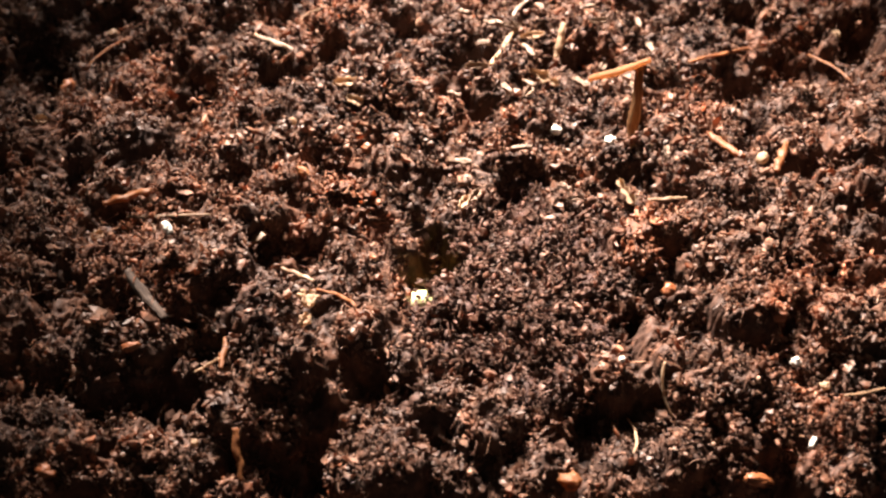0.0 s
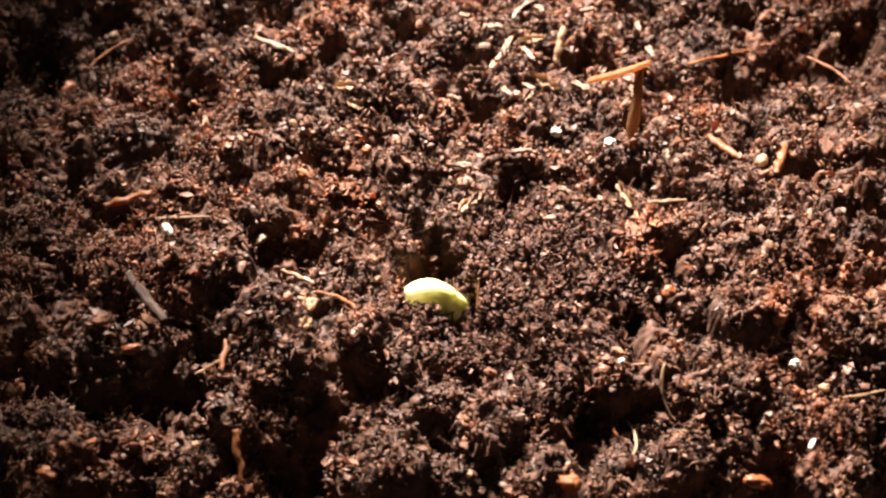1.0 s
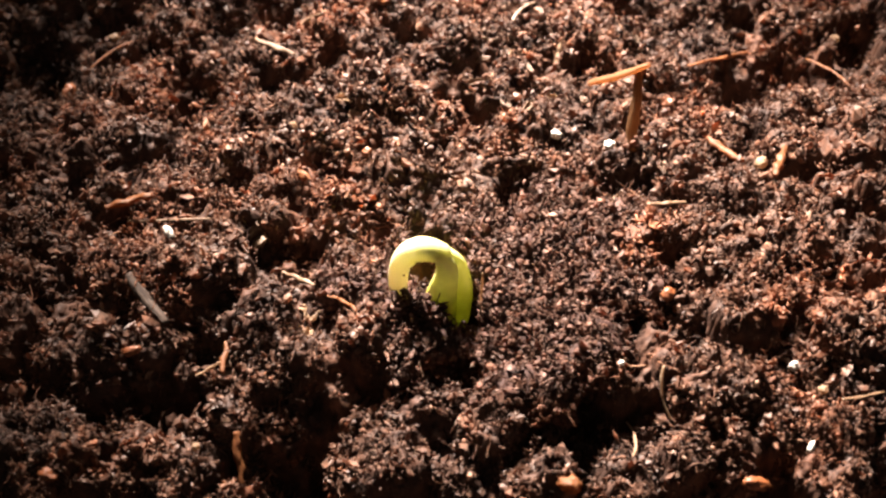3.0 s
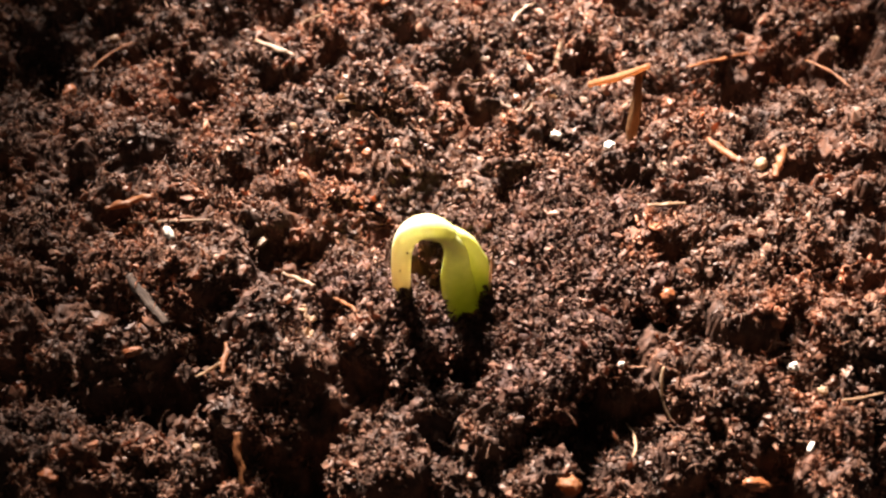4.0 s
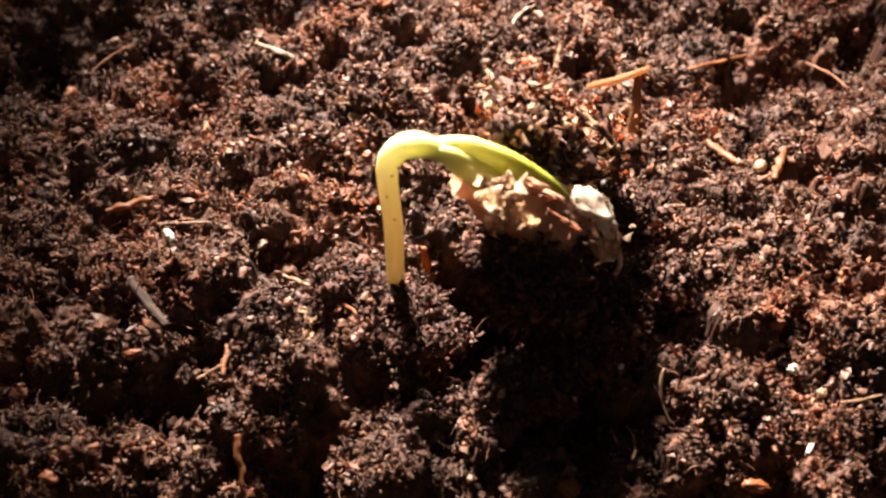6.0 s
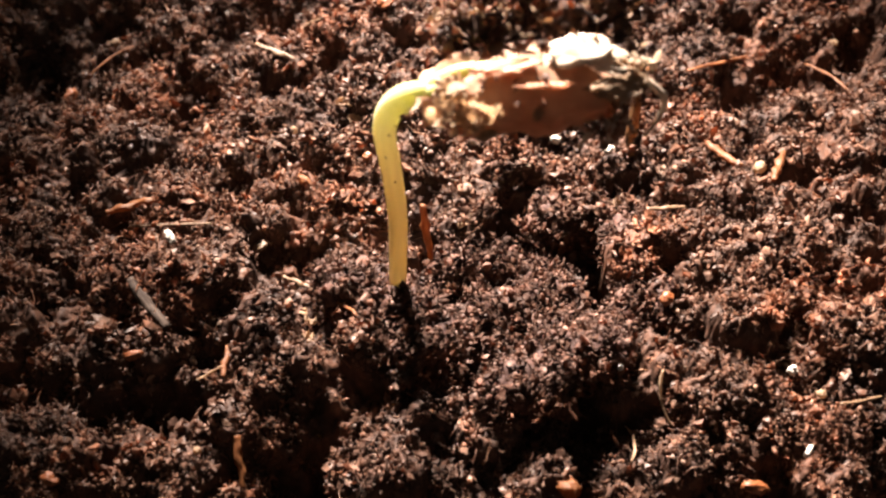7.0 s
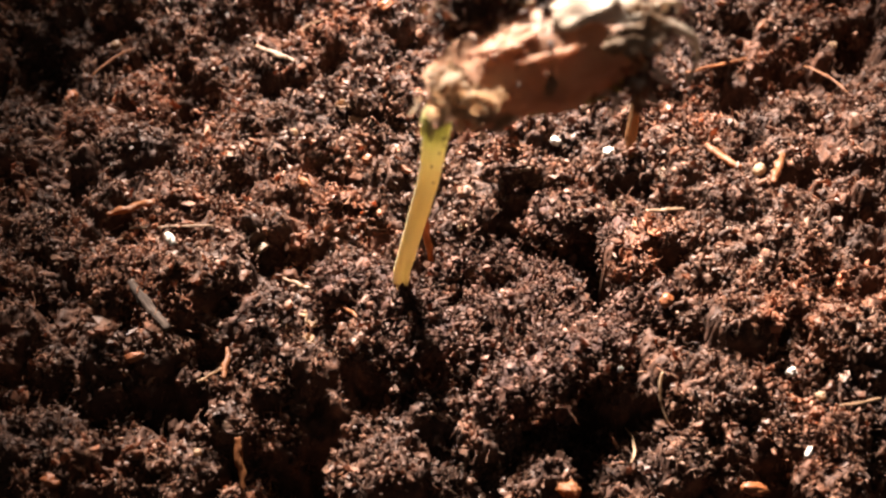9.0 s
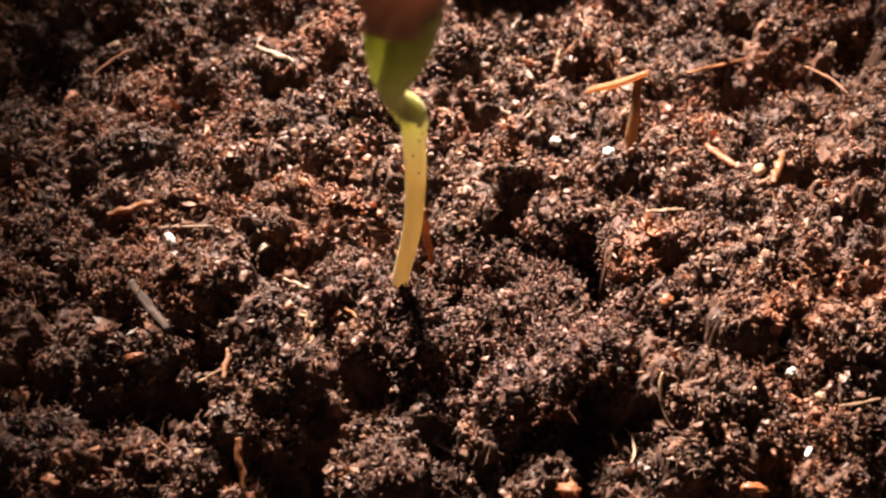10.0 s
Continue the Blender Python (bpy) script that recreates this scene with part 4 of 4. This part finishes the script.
def smooth_line(pts, step=0.3):
    """Evenly spaced points on a rounded curve through pts."""
    p = [2 * pts[0] - pts[1], *pts, 2 * pts[-1] - pts[-2]]
    fine = []
    for a, b, c, d in zip(p, p[1:], p[2:], p[3:]):
        for k in range(24):
            t = k / 24
            fine.append(0.5 * (2 * b + (c - a) * t + (2 * a - 5 * b + 4 * c - d) * t * t + (3 * b - a - 3 * c + d) * t ** 3))
    fine = np.array([tuple(q) for q in fine] + [tuple(pts[-1])])
    for _ in range(3):
        s = np.concatenate([[0], np.cumsum(np.linalg.norm(np.diff(fine, axis=0), axis=1))])
        at = np.linspace(0, s[-1], int(s[-1] / step) + 2)
        even = np.stack([np.interp(at, s, fine[:, k]) for k in range(3)], 1)
        wide = np.concatenate([2 * even[0] - even[4:0:-1], even, 2 * even[-1] - even[-2:-6:-1]])
        fine = np.stack([np.convolve(wide[:, k], np.ones(9) / 9, "valid") for k in range(3)], 1)
    return [Vector(q) for q in fine]


def stem_poses(points, tip):
    pts = smooth_line([Vector(p) for p in points])[::-1]
    low = (pts[-1] - pts[-2]).normalized() * 0.2 + Vector((0, 0, -1)) * 0.3
    pts += [pts[-1] + low * k for k in range(1, 180)]
    s = [0.0]
    for a, b in zip(pts, pts[1:]):
        s.append(s[-1] + (b - a).length)
    back = Vector((0, 1, 0))
    poses, j = [], 0
    for i in range(SEG):
        d = i * STEP
        while s[j + 1] < d:
            j += 1
        k = (d - s[j]) / (s[j + 1] - s[j])
        place = pts[j].lerp(pts[j + 1], k)
        a, b = pts[max(j - 2, 0)], pts[min(j + 3, len(pts) - 1)]
        poses.append(Matrix.Translation(place * MM) @ frame_on(a - b, back))
    leaf = Matrix.Translation(pts[0] * MM) @ frame_on(Vector(tip), back)
    return poses, leaf


def settle_rows(m):
    return [(t, Matrix.Translation((0, 0, (0.5 - f) * SINK * MM)) @ m) for t, f in SETTLE]


def motions():
    walk(ground, settle_rows(pose(0, 0, 0)))
    every = {t: stem_poses(*v) for t, v in SPINES.items()}
    for i, seg in enumerate(segments):
        walk(seg, [(t, v[0][i]) for t, v in every.items()])
    for c in cots:
        walk(c, [(t, v[1]) for t, v in every.items()])
    up = lambda x, y, z, rx, ry, rz: pose(x * MM, y * MM, z * MM, rx, ry, rz)
    walk(carried_clod, [(t, up(*v)) for t, *v in [
        (0, 26, -5, -36, 0, 50, 0),
        (4, 20, -6, -35, 0, 55, 0),
        (5, 14, -8, -30, 0, 60, 0),
        (5.5, 12, -9, -17, 0, 60, 0),
        (5.6, 13, -9.5, -5, 0, 56, 0),
        (5.7, 14.6, -9.5, 8, 0, 50, 0),
        (6.0, 16.5, -9.5, 22, 0, 40, 0),
        (6.4, 15.8, -9.5, 36.8, 0, 20, 0),
        (6.8, 14.1, -9.5, 49.8, 0, -4, 0),
        (7, 13.9, -9.5, 50.3, 0, -5, 0),
        (7.5, 15.6, -9.5, 49.1, 0, -6, 0),
        (8, 16.6, -19.8, 60.2, 0, -8, 0),
        (8.5, 14.6, -21.1, 66.0, 0, -18, 0),
        (9, 13.8, -22.7, 68.7, 0, -22, 0),
        (9.2, 7.0, -21.8, 73.7, 0, -25, 0),
        (9.3, 7.1, -19.7, 76.2, 0, -24, 0),
        (9.4, 9.0, -20.1, 78.7, 0, -24, 0),
        (9.5, 13.4, -20.3, 76.7, 0, -22, 0),
        (9.6, 14.5, -23.5, 75.5, 0, -18, 0),
        (9.7, 8.2, -27.7, 74.5, 0, -24, 6),
        (9.8, -0.4, -25.8, 78.4, 0, -20, 40),
        (9.9, -4.5, -24.0, 83.5, -45, -50, 20),
        (10, -1.6, -25.5, 93.4, -88, -76, 0),
    ]])
    for ob, (x, y, rx, ry, rz, z) in zip(fills, FILL):
        walk(ob, [(t, up(*v)) for t, *v in [
            (0, x, y, -34, 0, 0, 0), (6.85, x, y, -34, 0, 0, 0), (7.0, x, y, z, 8, -6, 20), (8, x, y, z - 0.4, 8, -6, 20), (10, x, y, z - 0.8, 8, -6, 20)]])
    hinge = Vector((37, 0, -8)) * MM
    slab = lambda deg: Matrix.Translation(hinge) @ pose(0, 0, 0, 0, deg, 0) @ Matrix.Translation(-hinge)
    for ob, (x, y, rx, ry, rz, z) in zip(covers, COVER):
        top = -4.4 + 1.6 * math.sin(x * 1.7 + y)
        back = 5 if y > 0 else 0
        ease = 1.0 - 0.012 * abs(y + 8)
        rows = [(t, Matrix.Translation((-6.5 * MM * max(deg - 15, 0) / 29, 0, 0)) @ slab(deg * ease) @ up(x, y, top + add, 0, 0, 0)) for t, deg, add in
                [(0, 0, 0), (1, 0.5, 0), (2.5, 2, 0.2), (4, 4, 0.4), (5, 8, 0.8), (5.5, 15, 1), (5.6, 30, 3 + back / 2), (5.7, 44, 5 + back), (6.0, 50, 3)]]
        rows += [(t, up(*v)) for t, *v in [(6.4, x, y, -11, 40, 14, 24), (6.7, x, y, -34, 50, 0, 30), (6.85, x, y, -34, 50, 0, 30),
                                           (7.0, x, y, z, 20, -6, 20), (8, x, y, z - 0.4, 20, -6, 20), (10, x, y, z - 0.8, 20, -6, 20)]]
        walk(ob, rows)
    walk(plug, [(t, up(*v)) for t, *v in [
        (0, 2.5, -10.5, -4.0, 0, 0, 0), (0.5, 2.5, -11, -5.0, 0, 0, 0), (1.0, 1, -9, -9, 0, 0, 0), (1.5, -2, -5, -12, 0, 0, 0), (2.5, -3, -5, -17, 4, 0, 0), (4, -3, -5, -20, 8, 0, 0),
        (6.85, -3, -5, -19, 8, 0, 0), (7.0, -2, -5, -18, 8, 0, 10), (10, -2, -5, -18.6, 8, 0, 10)]])
    walk(lip, [(t, up(*v)) for t, *v in [
        (0, 5, -18, -9.5, 0, 0, 0), (1, 5, -18.5, -11, 0, 0, 0), (2.5, 5, -18.5, -10.8, 0, 0, 0), (4, 5.5, -17, -6.8, 4, 0, 0), (4.5, 5.5, -16, -5, 4, 0, 0), (5, 6, -15.5, -0.5, 6, 4, 0),
        (5.5, 7, -15, 2.0, 8, 8, 0), (5.6, 7, -14.5, 9, 10, 14, 6), (5.7, 8, -14.5, 16.5, 10, 26, 8), (6.0, 12, -13, 16, 20, 30, 12), (6.4, 10, -13, -11, 40, 14, 20),
        (6.7, 10, -13, -34, 50, 0, 24), (6.85, 10, -13, -34, 50, 0, 24), (7.0, 10, -12, -13, 20, 0, 24), (10, 10, -12, -13.6, 20, 0, 24)]])
    for ob, (x, y, rx, ry, rz) in zip(rims, RIM):
        walk(ob, [(t, up(*v)) for t, *v in [
            (0, x, y, -6, 0, 0, 0), (1, x, y, -5.5, 0, 0, 0), (2.5, x, y, -2.8, 2, 0, 3), (4.5, x, y, -1.6, 4, 0, 5),
            (5.5, x, y, -0.4, 5, 0, 6), (5.7, x, y, -0.2, 5, 0, 6), (7, x, y, -0.6, 5, 0, 6), (10, x, y, -1.4, 5, 0, 6)]])
    for ob, (x, y, rx, ry, rz) in zip(sides, SIDES):
        low = -22 if x < 20 else -4.6
        walk(ob, [(t, up(*v)) for t, *v in [
            (0, x, y, -5.5, 0, 0, 0), (1, x, y, -5, 0, 0, 0), (2.5, x, y, -3.6, 4, 4, 0), (4, x, y, -2.2, 6, 6, 4), (5, x, y, -0.8, 8, 10, 6),
            (5.5, x, y, 0.4, 8, 12, 8), (5.7, x + 1, y, -6 if x < 20 else 3.5, 0, 20, 10), (6.2, x + 1.5, y - 1, low + 4, 10, 6, 20), (6.8, x + 1.5, y - 1, low, 16, 0, 25), (10, x + 1.5, y - 1, low - 1, 16, 0, 25)]])
    m = splinter.matrix_basis.copy()
    walk(splinter, [(t, Matrix.Translation((0, 0, z * MM)) @ m) for t, z in [(0, -34), (5.5, -34), (5.7, -26), (6.4, -2), (6.8, 0), (10, -1)]])
    m = pale_straw.matrix_basis.copy()
    walk(pale_straw, [(t, Matrix.Translation((x * MM, 0, z * MM)) @ m) for t, x, z in
                      [(0, 0, -5), (0.5, 0, -3), (1, 0, 0), (2.5, 0.2, 0.5), (4, 2.0, 6), (5, 2.6, 10), (5.5, 4, 12), (5.7, 9, 14), (6.4, 12, -30), (10, 12, -30)]])
    for ob in settled:
        walk(ob, settle_rows(ob.matrix_basis.copy()))
    bury = {0: 0, 0.5: -0.1, 1: -0.4, 2: -2.2, 2.5: -3}
    for ob in covered:
        m = ob.matrix_basis.copy()
        walk(ob, [(t, Matrix.Translation((0, 0, ((0.5 - f) * SINK + bury.get(t, -3)) * MM)) @ m) for t, f in SETTLE])


motions()
